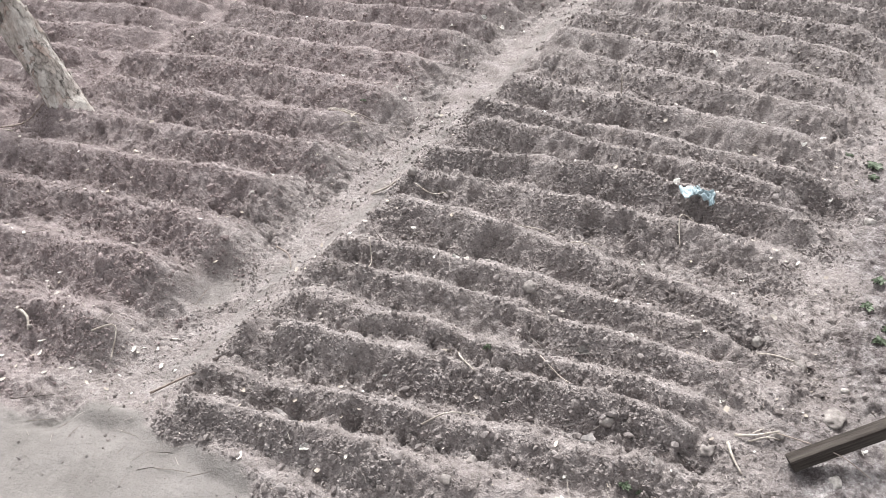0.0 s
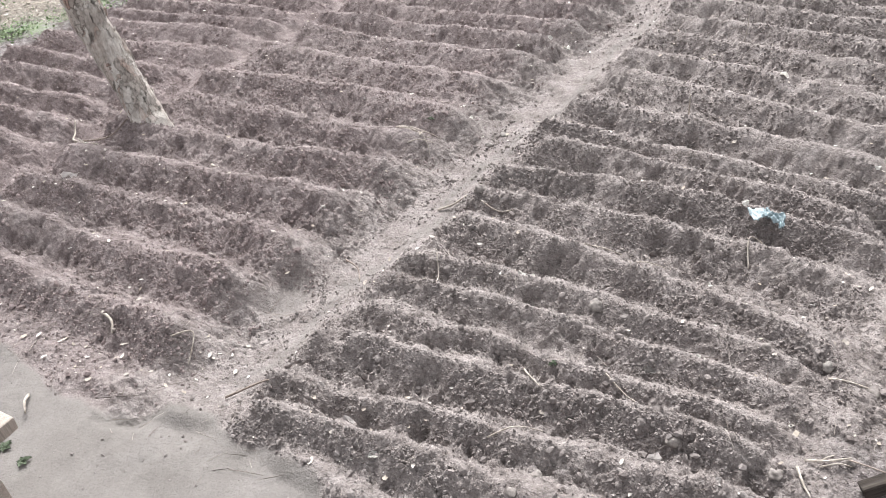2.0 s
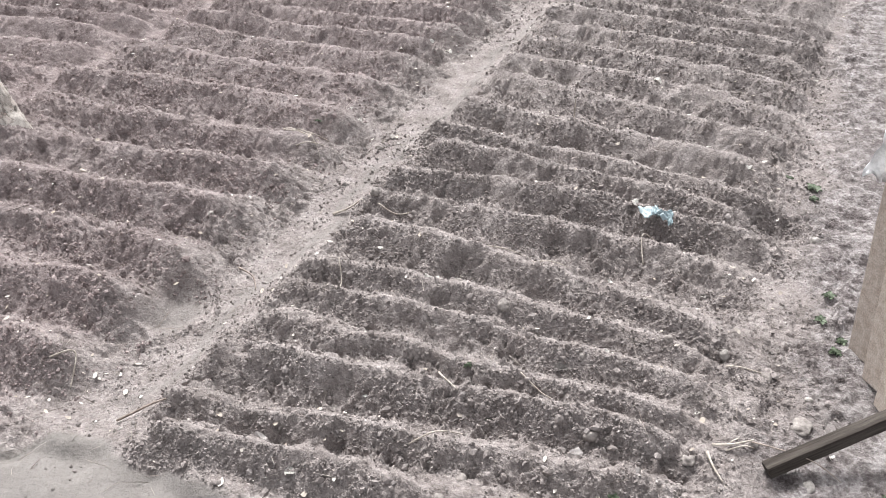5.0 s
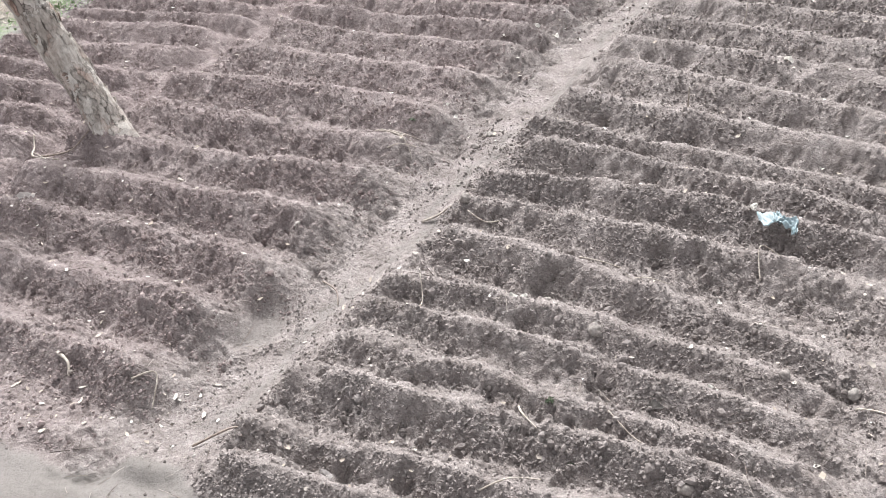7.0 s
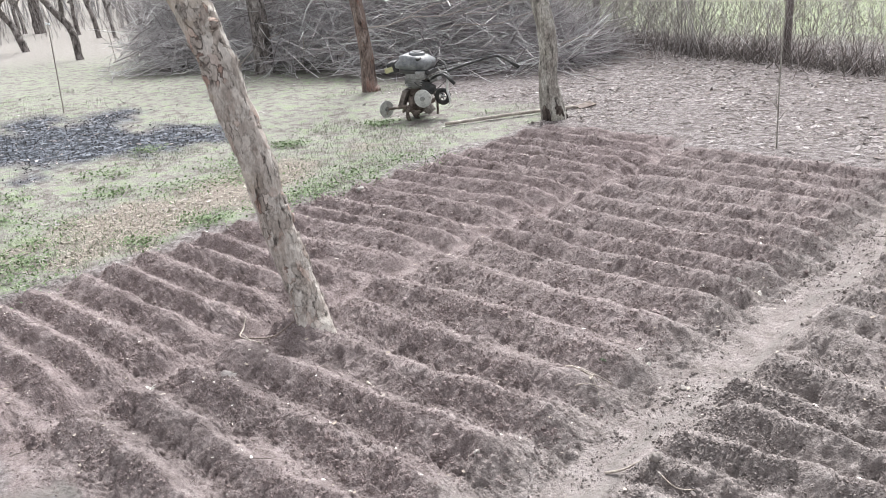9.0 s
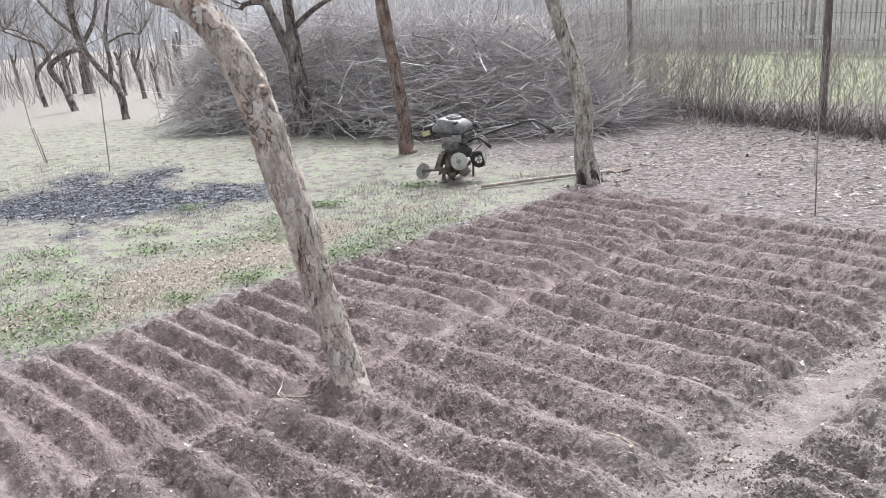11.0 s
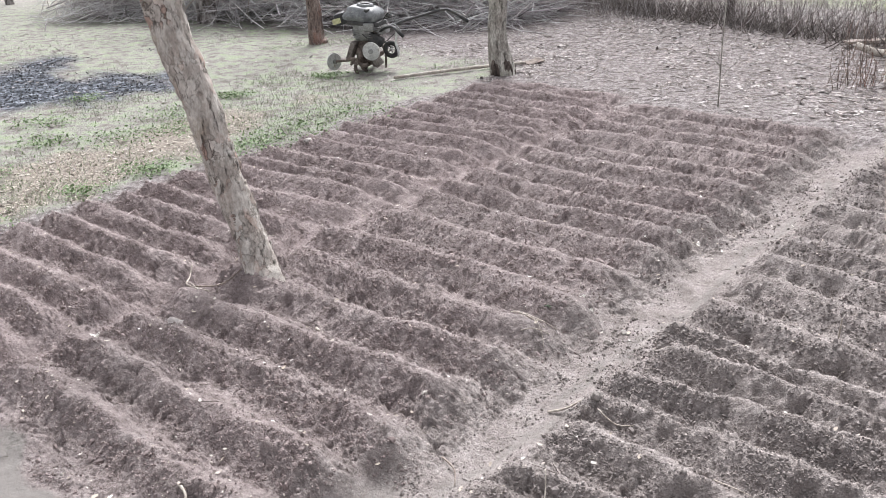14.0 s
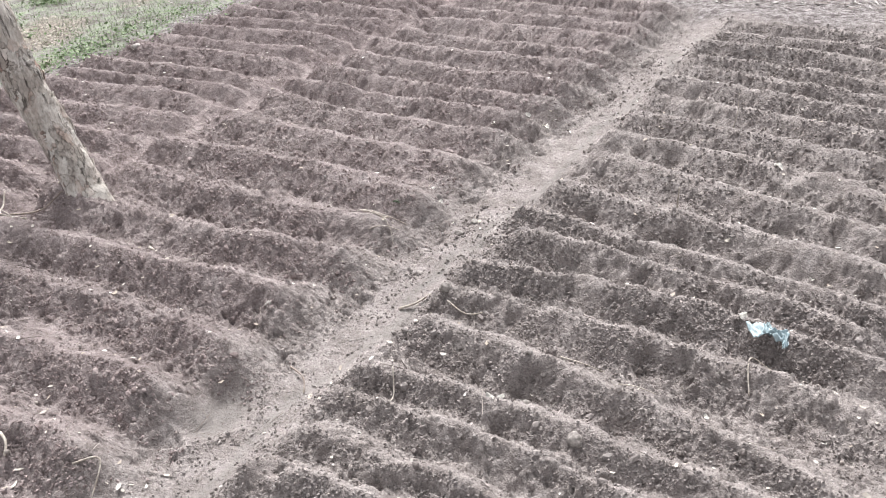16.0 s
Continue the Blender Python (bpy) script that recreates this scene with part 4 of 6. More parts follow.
def cloud(name, base, at, size, mat, level=False, jitter=0.28, flat=True, tip=None):
    """One joined mesh of many small pieces: at (n, 3), size (n, 3); level keeps them lying flat."""
    bv, bf = base
    n = len(at)
    a = rng.uniform(0, 2 * np.pi, n)
    if level:
        t = rng.normal(0, 0.22 if tip is None else tip, n)
        ax = rng.uniform(0, 2 * np.pi, n)
        q = np.stack([np.cos(t / 2), np.sin(t / 2) * np.cos(ax), np.sin(t / 2) * np.sin(ax), np.zeros(n)], 1)
        w, x, y, z = q.T
        c, s = np.cos(a / 2), np.sin(a / 2)
        q = np.stack([w * c - z * s, x * c + y * s, y * c - x * s, w * s + z * c], 1)
    else:
        q = rng.normal(size=(n, 4))
        q /= np.linalg.norm(q, axis=1, keepdims=True)
    w, x, y, z = q.T
    R = np.stack([1 - 2 * (y * y + z * z), 2 * (x * y - w * z), 2 * (x * z + w * y), 2 * (x * y + w * z), 1 - 2 * (x * x + z * z), 2 * (y * z - w * x), 2 * (x * z - w * y), 2 * (y * z + w * x), 1 - 2 * (x * x + y * y)], 1).reshape(n, 3, 3)
    v = bv[None] * (1 + rng.uniform(-jitter, jitter, (n, len(bv), 1))) * size[:, None, :]
    v = np.einsum("nij,nkj->nki", R, v) + at[:, None, :]
    faces = (bf[None] + (np.arange(n) * len(bv))[:, None, None]).reshape(-1)
    me = bpy.data.meshes.new(name)
    me.vertices.add(n * len(bv))
    me.vertices.foreach_set("co", v.astype(np.float32).ravel())
    me.loops.add(len(faces))
    me.loops.foreach_set("vertex_index", faces.astype(np.int32))
    me.polygons.add(len(faces) // 3)
    me.polygons.foreach_set("loop_start", np.arange(0, len(faces), 3, dtype=np.int32))
    me.polygons.foreach_set("use_smooth", np.full(len(faces) // 3, not flat))
    me.update(calc_edges=True)
    me.materials.append(mat)
    return new(name, me)


def spots(n, us, vs, keep, power=1.0):
    """n random places with u and v in the given spans, thinned by keep(x, y) from 0 to 1; power above 1 crowds them to small u."""
    got, count = [], 0
    while count < n:
        r = rng.random(n)
        u = us[0] + (us[1] - us[0]) * r ** power
        v = rng.uniform(*vs, n)
        x, y = place(u, v)
        k = rng.random(n) < keep(x, y)
        got.append(np.stack([x[k], y[k]], 1))
        count += int(k.sum())
    return np.concatenate(got)[:n]


def laid(xy, lift):
    return np.column_stack([xy, height(xy[:, 0], xy[:, 1]) + lift])


def sizes(n, lo, hi, shape=(1, 0.85, 0.65), power=2.5):
    s = lo + (hi - lo) * rng.random(n) ** power
    return s[:, None] * np.array(shape)[None] * rng.uniform(0.75, 1.25, (n, 3))


def patchy(x, y):
    tilled, dust = masks(x, y)[:2]
    return np.clip(tilled * np.clip(1 - 1.25 * dust, 0, 1) * (0.5 + 0.6 * vnoise(x * 2.7, y * 2.7, 91) + 0.4 * vnoise(x * 9, y * 9, 92)), 0, 1)


def soft_dust(x, y):
    return np.clip(masks(x, y)[1] * (0.35 + 0.5 * vnoise(x * 5, y * 5, 93)), 0, 1)


def scatter_soil():
    # crumbs and clods: thickest on the hoed faces, few on the dusty crests
    def loose(x, y):
        steep = height(x + 0.02 * UX, y + 0.02 * UY, False) - height(x - 0.02 * UX, y - 0.02 * UY, False)
        return patchy(x, y) * np.clip(0.12 + 24 * steep, 0.06, 1)
    for vs, mat, what in (((-2.1, 0.15), CLOD, "dusty grey-brown"), ((-5.9, -2.1), CLOD_RED, "reddish-brown")):
        for n, us, lo, hi in ((30000, (0.95, 3.4), 0.0025, 0.0082), (15000, (2.8, 7.0), 0.0035, 0.0105)):
            xy = spots(n, us, vs, loose, 1.2)
            s = sizes(n, lo, hi, (1, 0.85, 0.7), 2.2)
            tagged(cloud("soil_crumbs", OCTA, laid(xy, 0.4 * s[:, 0]), s, mat), f"small loose {what} soil crumbs on the ridges", "soil", kind="stuff")
        xy = spots(1500, (0.95, 6.8), vs, loose, 1.5)
        s = sizes(1500, 0.006, 0.017, (1, 0.85, 0.7), 3.0)
        tagged(cloud("soil_clods", ICO, laid(xy, 0.2 * s[:, 0]), s, mat), f"rounded {what} soil clods on the ridges", "soil", kind="stuff")
    xy = spots(600, (0.6, 7), (-4.5, 0.9), soft_dust, 1.3)
    s = sizes(600, 0.002, 0.009, power=4)
    tagged(cloud("grit", OCTA, laid(xy, 0.2 * s[:, 0]), s, CLOD), "grey-brown grit on the trodden earth", "grit", kind="stuff")
    xy = spots(420, (1.1, 7), (-5.8, 0.9), lambda x, y: np.clip(masks(x, y)[0] + masks(x, y)[1], 0, 1) * 0.7, 1.5)
    s = sizes(420, 0.003, 0.011, (1, 0.8, 0.6), 4)
    tagged(cloud("pebbles", ICO, laid(xy, 0.25 * s[:, 0]), s, STONE, False, 0.2, False), "pale grey and buff pebbles scattered over the soil", "pebbles", kind="stuff")
    xy = spots(1500, (1.1, 7), (-5.8, 0.9), lambda x, y: masks(x, y)[0] * (1 - 0.8 * masks(x, y)[1]) * (0.5 + 0.5 * vnoise(x * 4, y * 4, 95)), 1.4)
    s = sizes(1500, 0.004, 0.015, (1, 0.8, 0.5), 2.0)
    tagged(cloud("wood_chips", CARD, laid(xy, 0.004), s, CHIP, True, 0.3), "pale dry leaf and wood scraps on the soil", "chips", kind="stuff")
    xy = spots(1500, (1.0, 7), (-5.8, 0.9), lambda x, y: 0.5 + 0.5 * vnoise(x * 3, y * 3, 96), 1.3)
    ln = 0.012 + 0.055 * rng.random(1500) ** 2
    s = np.stack([ln, 0.0011 + ln * 0.016, 0.0011 + ln * 0.016], 1)
    tagged(cloud("twig_bits", TWIG, laid(xy, 0.004), s, STICK, True, 0.3, True, 0.3), "thin dry twig bits and rootlets on the soil", "twigs", kind="stuff")


def scatter_lawn():
    # grass and weeds
    def turf(x, y):
        g = masks(x, y)[2]
        return np.clip(g * (0.25 + 0.7 * fbm(x, y, 1.1, 2, 101) + 0.3 * fbm(x, y, 0.25, 2, 102)), 0, 1)
    n = 27000
    xy = np.concatenate([spots(15000, (0.2, 9), (-10, -5.85), turf), spots(12000, (0, 16), (-16, -5.85), turf)])
    base = (np.array([(-0.5, 0, 0), (0.5, 0, 0), (0.25, 0.25, 0.6), (-0.25, 0.25, 0.6), (0.1, 0.75, 1.0)]), np.array([(0, 1, 2), (0, 2, 3), (3, 2, 4)]))
    ln = 0.015 + 0.035 * rng.random(n)
    tagged(cloud("lawn_grass", base, laid(xy, -0.003), np.stack([ln * 0.10 + 0.0012, ln, ln], 1), GRASS, True, 0.2, False, 0.5), "short sparse spring grass on bare earth", "grass", kind="stuff")
    # broad-leaved weeds in clumps
    centres = [(-4.9, 4.5), (-5.2, 4.75), (-4.75, 4.75), (-5.6, 4.9), (-5.0, 5.1), (-5.4, 4.3), (-5.9, 4.6), (-6.2, 5.3), (-4.55, 4.45), (-5.35, 6.4), (-4.7, 6.6), (-3.45, 6.1), (-3.3, 6.45), (-3.2, 6.75), (-3.85, 5.75), (-4.6, 7.4), (-5.9, 7.0),
               (-3.0, 7.1), (-2.75, 7.55), (-4.1, 5.2), (-5.2, 5.5), (-6.4, 6.2), (-3.7, 9.2), (-4.4, 8.2), (-6.1, 8.0), (-4.2, 6.9), (-5.8, 5.6), (-6.6, 4.6), (-4.9, 4.15), (-5.3, 3.9)]
    pts = []
    for cx, cy in centres:
        m = rng.integers(260, 600)
        r = rng.uniform(0.10, 0.26)
        pts.append(np.stack([cx + rng.normal(0, r, m), cy + rng.normal(0, r * 0.8, m)], 1))
    xy = np.concatenate(pts)
    n = len(xy)
    ln = 0.005 + 0.012 * rng.random(n)
    at = laid(xy, 0.0)
    at[:, 2] += 0.008 + 0.035 * rng.random(n)
    tagged(cloud("weed_clumps", CARD, at, np.stack([ln, ln * 0.8, ln], 1), LAWNWEED, True, 0.3, False, 0.7), "low clumps of green broad-leaved weeds at the lawn edge", "weeds", kind="stuff")
    # tan leaf scraps on the lawn edge, dead leaves and twigs on the bare ground behind
    xy = spots(7000, (0.8, 6), (-8.2, -5.9), lambda x, y: np.clip(masks(x, y)[4], 0, 1))
    s = sizes(7000, 0.006, 0.026, (1, 0.5, 0.5), 1.8)
    tagged(cloud("straw_scraps", CARD, laid(xy, 0.005), s, STRAW, True, 0.3, True, 0.35), "tan dry leaf scraps and straw on the lawn edge", "straw", kind="stuff")
    xy = np.concatenate([spots(24000, (6.8, 13), (-7.5, 3.0), lambda x, y: np.clip(masks(x, y)[5] * (0.5 + 0.6 * fbm(x, y, 0.6, 2, 104)), 0, 1)),
                         spots(4000, (1, 15), (-16, -6), lambda x, y: np.clip(0.25 + 0.4 * fbm(x, y, 0.8, 2, 105), 0, 1) * (1 - masks(x, y)[0]))])
    n = len(xy)
    s = sizes(n, 0.007, 0.042, (1, 0.65, 0.5), 2.6)
    tagged(cloud("leaf_litter", CARD, laid(xy, 0.006), s, DEADLEAF, True, 0.35, True, 0.3), "brown and pale dead leaves over bare earth", "leaf litter", kind="stuff")
    xy = spots(15000, (6.9, 14), (-9, 3.0), lambda x, y: np.clip(masks(x, y)[5], 0, 1))
    ln = 0.015 + 0.07 * rng.random(15000) ** 2
    tagged(cloud("ground_twigs", TWIG, laid(xy, 0.008), np.stack([ln, 0.002 + ln * 0.010, 0.002 + ln * 0.010], 1), STICK, True, 0.3, True, 0.12), "fallen twigs over the bare ground", "twigs", kind="stuff")
    xy = spots(5000, (1.5, 6.5), (-14, -8), lambda x, y: masks(x, y)[3])
    s = sizes(5000, 0.004, 0.022, (1, 0.5, 0.4), 2)
    tagged(cloud("charred_bits", OCTA, laid(xy, 0.006), s, CHAR), "black charred wood bits in the burnt patch", "charcoal", kind="stuff")


CHAR = piecewise("charcoal", [(0.012, 0.012, 0.014), (0.03, 0.03, 0.034), (0.10, 0.10, 0.105), (0.02, 0.019, 0.02)], 0.7, 60, 0.4)
scatter_soil()
scatter_lawn()


# ---- fence, weeds, far fence, orchard and distance ----
WIRE = surface("rusty_wire", (0.08, 0.07, 0.065), (0.16, 0.14, 0.13), 20, 0.6, 0.6, 60, 0)
WHITE = surface("white_plastic", (0.72, 0.74, 0.76), (0.85, 0.86, 0.87), 5, 0.45, 0, 30, 0.1)
# hillside blue-grey stands for mist: the haze is in the base colour
HILLSIDE = surface("haze_tinted_hillside", (0.27, 0.285, 0.31), (0.34, 0.355, 0.38), 0.02, 1.0, 0, 0.3, 0)
# stem greys lightened towards haze, so distance is painted into them
WOODS = piecewise("haze_paled_woods", [(0.27, 0.26, 0.26), (0.34, 0.33, 0.335), (0.30, 0.285, 0.28), (0.38, 0.37, 0.375)], 0.95, 3, 0)
FENCE = [(-7.0, 22.4), (-1.98, 16.6), (1.11, 13.0), (3.9, 9.75), (6.7, 6.5)]


def wire_fence():
    t = thing("wire_fence", (*FENCE[1], 0), "old wire fence on dark round posts, overgrown with dry weeds", "fence")
    o = Vector((*FENCE[1], 0))
    for k, (x, y) in enumerate(FENCE):
        lean = (0.0, 0.0, 0.01, 0.03, -0.02)[k]
        p = Vector((x, y, 0)) - o
        v, f = tube([p + Vector((0, 0, -0.2)), p + Vector((lean * 0.5, 0, 0.7)), p + Vector((lean, 0, 1.4)), p + Vector((lean * 1.5, 0, 2.1))], [0.058, 0.055, 0.052, 0.048], 14, 0.06, k)
        mesh("post", v, f, POST, t)
    for a, b in zip(FENCE, FENCE[1:]):
        a, b = Vector((*a, 0)) - o, Vector((*b, 0)) - o
        for z in (0.25, 0.55, 0.85, 1.2, 1.55, 1.75):
            pts = [a + (b - a) * s + Vector((0, -0.08, z - 0.05 * 4 * s * (1 - s))) for s in (0, .25, .5, .75, 1)]
            v, f = tube(pts, [0.0022] * 5, 4)
            mesh("wire", v, f, WIRE, t)
    cap = cyl(0.1, 0.16, (0, 0, 2.08), (0, 0, 0), 12, 0.085)
    for q in cap.verts:
        q.co += Vector((noise.noise(q.co * 9), noise.noise(q.co * 11 + Vector((3, 0, 0))), 0)) * 0.03
    part("post_cap", cap, WHITE, t, "crumpled white plastic over the post")


def stalks(name, at, ln, lean, rad, mat, label, category, forks=1):
    """A joined thicket of thin crooked stems."""
    shapes = []
    r = random.Random(name)
    for (x, y, z), h, l, q in zip(at, ln, lean, rad):
        a = r.uniform(0, 6.283)
        d = Vector((math.cos(a) * l, math.sin(a) * l, 1)).normalized()
        p = Vector((x, y, z - 0.02))
        mid = p + d * h * 0.5 + Vector((r.gauss(0, .06), r.gauss(0, .06), 0)) * h
        end = p + d * h + Vector((r.gauss(0, .09), r.gauss(0, .09), 0)) * h
        shapes.append(tube([p, mid, end], [q, q * .75, q * .35], 3, 0, 0, False))
        for _ in range(forks):
            s = r.uniform(0.35, 0.9)
            o = p + (end - p) * s
            b = r.uniform(0, 6.283)
            e = Vector((math.cos(b), math.sin(b), r.uniform(0.2, 1.4))).normalized() * h * r.uniform(0.15, 0.4)
            shapes.append(tube([o, o + e], [q * .5, q * .25], 3, 0, 0, False))
    v, f = joined(shapes)
    return tagged(mesh(name, v, f, mat), label, category, kind="stuff")


def fence_weeds():
    r = np.random.default_rng(31)
    pts, hs = [], []
    for (a, b), n in zip(zip(FENCE[1:], FENCE[2:]), (520, 470, 360)):
        s = r.random(n)
        w = r.normal(0, 0.42, n)
        dx, dy = b[0] - a[0], b[1] - a[1]
        L = math.hypot(dx, dy)
        pts.append(np.stack([a[0] + dx * s - dy / L * w, a[1] + dy * s + dx / L * w, np.zeros(n)], 1))
        hs.append(r.uniform(0.3, 1.9, n) * (0.75 + 0.4 * vnoise(s * L * 1.2, s * 0, 120)))
    at, h = np.concatenate(pts), np.concatenate(hs)
    n = len(at)
    stalks("fence_weeds", at, h, r.uniform(0, 0.8, n), r.uniform(0.002, 0.005, n), WEED, "tangled dry reddish weeds and saplings along the wire fence", "weeds", 6)
    # dark low litter at the fence foot
    n = 1500
    s = r.random(n)
    a, b = FENCE[1], FENCE[3]
    at = np.stack([a[0] + (b[0] - a[0]) * s + r.normal(-0.25, 0.2, n), a[1] + (b[1] - a[1]) * s + r.normal(-0.25, 0.2, n), np.zeros(n)], 1)
    stalks("fence_foot_brush", at, r.uniform(0.1, 0.45, n), r.uniform(0.3, 2.0, n), r.uniform(0.003, 0.009, n), POST, "dark fallen brush at the foot of the fence", "brush", 1)
    # scrub behind the brush pile and beyond the fence
    n = 1500
    at = np.stack([r.uniform(-13, 0, n), np.zeros(n), np.zeros(n)], 1)
    at[:, 1] = 15.9 - 0.24 * (at[:, 0] + 11.3) + np.abs(r.normal(0, 0.8, n))
    stalks("scrub", at, r.uniform(0.9, 2.6, n), r.uniform(0, 0.7, n), r.uniform(0.003, 0.006, n), DRY, "bare pale scrub behind the brush pile", "scrub", 6)
    n = 1100
    at = np.stack([r.uniform(-6, 12, n), r.uniform(0, 12, n), np.zeros(n)], 1)
    at[:, 1] += 17.5 - 0.86 * at[:, 0]
    # hedge added to back the picket gaps; WOODS gives it painted haze
    n2 = 1300
    q = r.random(n2)
    back = np.stack([-9.5 + 15.7 * q + 1.0 + r.normal(0, .3, n2), 41.5 - 20.3 * q + 1.4 + np.abs(r.normal(0, .8, n2)), np.zeros(n2)], 1)
    stalks("hedge", back, r.uniform(1.2, 2.4, n2), r.uniform(0, 0.4, n2), r.uniform(0.008, 0.022, n2), WOODS, "bare hedge close behind the picket fence, haze put into its pale colour", "hedge", 5)
    stalks("far_weeds", at, r.uniform(0.3, 1.5, n), r.uniform(0, 0.6, n), r.uniform(0.003, 0.006, n), DRY, "thin dry weeds in the green field past the fence", "weeds", 3)


def picket_fence():
    a, b = Vector((-9.5, 41.5, 0)), Vector((6.2, 21.2, 0))
    t = thing("picket_fence", a, "long weathered grey picket fence across the field", "fence")
    d = (b - a)
    L = d.length
    d.normalize()
    yaw = math.degrees(math.atan2(d.y, d.x))
    for z in (0.5, 1.6):
        part("rail", box(L, 0.05, 0.09, 0, tuple(d * L / 2 + Vector((-d.y, d.x, 0)) * 0.05 + Vector((0, 0, z))), (0, 0, yaw)), PICKET, t)
    r = random.Random(4)
    shapes = []
    for k in range(4):
        bm = bmesh.new()
        w, h = 0.085 + 0.012 * k, 2.0 + 0.05 * k
        prof = [(-w / 2, 0), (w / 2, 0), (w / 2, h - 0.07), (0.01 * (k - 1), h), (-w / 2, h - 0.06)]
        f = bm.faces.new([bm.verts.new((x, -0.011, z)) for x, z in prof])
        e = bmesh.ops.extrude_face_region(bm, geom=[f])
        bmesh.ops.translate(bm, vec=(0, 0.022, 0), verts=[q for q in e["geom"] if isinstance(q, bmesh.types.BMVert)])
        bmesh.ops.recalc_face_normals(bm, faces=bm.faces)
        me = bpy.data.meshes.new("picket")
        bm.to_mesh(me)
        bm.free()
        me.materials.append(PICKET)
        shapes.append(me)
    n = int(L / 0.165)
    for i in range(n):
        if r.random() < 0.03:
            continue
        ob = new("picket", r.choice(shapes))
        ob.parent = t
        ob.matrix_basis = Matrix.Translation(d * (i + 0.5) * L / n) @ pose(0, 0, r.uniform(-0.06, 0.06), 0, r.uniform(-2, 2), yaw)


def orchard_tree(base, paths, label, crown, seed):
    t = thing("orchard_tree", (*base, 0), label, "tree", "pruned orchard trees")
    ends = []
    for k, (pts, rad) in enumerate(paths):
        limb(pts, [0.72 * q for q in rad], BARK_FAR, "trunk" if k == 0 else "limb", t, 9, 0.22, seed + k, 0.12)
        ends += [pts[-1], pts[-1], pts[-2]]
    if crown:
        twigs(random.Random(seed), ends, BARK_FAR, t, *crown)


def orchard():
    orchard_tree((-15.55, 17.8), [([(0, 0, -.1), (-.15, .1, .76), (-.55, .1, 1.23), (-1.0, .1, 1.85), (-1.2, .1, 2.68), (-1.1, .2, 3.4)], [.15, .13, .12, .09, .07, .04]),
                                  ([(-.35, .1, 1.05), (-.25, .1, 1.6), (-.25, .1, 2.17), (.1, .1, 3.15)], [.09, .08, .07, .04]), ([(-.25, .1, 2.0), (.3, .2, 2.2), (.8, .2, 2.15)], [.05, .04, .02])],
                 "old pruned orchard tree leaning with knotted limbs", (26, 1.3, .013), 41)
    orchard_tree((-19.9, 20.5), [([(0, 0, -.1), (-.3, 0, .77), (-.7, 0, 1.41), (-.1, 0, 1.75), (.65, 0, 1.94)], [.17, .15, .14, .12, .09]), ([(-.6, 0, 1.4), (-.8, 0, 2.1), (-1.6, 0, 2.4), (-2.3, 0, 2.66)], [.08, .07, .05, .03])],
                 "old orchard tree with a bent leaning trunk", (24, 1.5, .013), 42)
    orchard_tree((-23.3, 22.6), [([(0, 0, -.1), (-.15, 0, 1.1), (.4, 0, 1.6), (.85, 0, 1.93)], [.12, .10, .09, .07]), ([(-.1, 0, 1.2), (-.2, 0, 2.48), (-1.2, 0, 2.85)], [.07, .05, .03])],
                 "dark crooked orchard tree in pale grass", (20, 1.5, .013), 43)
    orchard_tree((-26.6, 28.2), [([(0, 0, -.1), (0, 0, 1.0), (.1, 0, 1.96), (-.1, 0, 3.6), (.1, 0, 5.0)], [.36, .30, .27, .2, .12]), ([(.1, 0, 2.0), (1.0, 0, 3.0), (1.5, 0, 4.2)], [.16, .12, .06]), ([(.05, 0, 2.4), (-1.2, 0, 3.4), (-2.0, 0, 4.4)], [.14, .1, .05])],
                 "thick dark trunk of a bare old tree", (22, 2.0, .025), 44)
    for k, (x, y, h, w) in enumerate(((-20.0, 23.9, 1.75, .13), (-18.9, 23.4, 1.3, .10), (-22.6, 25.9, 1.7, .12), (-21.9, 28.7, 2.0, .14), (-27.8, 28.6, 1.6, .12), (-30.5, 31.0, 1.8, .14), (-17.2, 24.2, 1.9, .12), (-33.0, 30.5, 1.9, .13))):
        orchard_tree((x, y), [([(0, 0, -.1), (-.05, 0, h * .4), (-.2 + .1 * (k % 3), 0, h * .7), (-.15, 0, h)], [w, w * .8, w * .8, w * .7]), ([(-.15, 0, h * .7), (.15, 0, h * .95), (.22, 0, h * 1.2)], [w * .5, w * .4, w * .25])],
                     "cut-back orchard stump with short twigs", (8, .8, .009), 50 + k)
    for x, y, h in ((-23.5, 30.0, 2.05), (-20.5, 27.0, 2.3)):
        t = thing("wooden_stake", (x, y, 0), "upright grey wooden stake with a white cap in the orchard", "stake", "orchard stakes")
        v, f = tube([(0, 0, -.1), (-.03, 0, h * .5), (-.06, 0, h)], [.06, .058, .05], 8, .05, 3)
        mesh("post", v, f, BARK_FAR, t)
        part("cap", cyl(.075, .12, (-.06, 0, h), (0, 0, 0), 10, .05), WHITE, t, "white plastic cap")


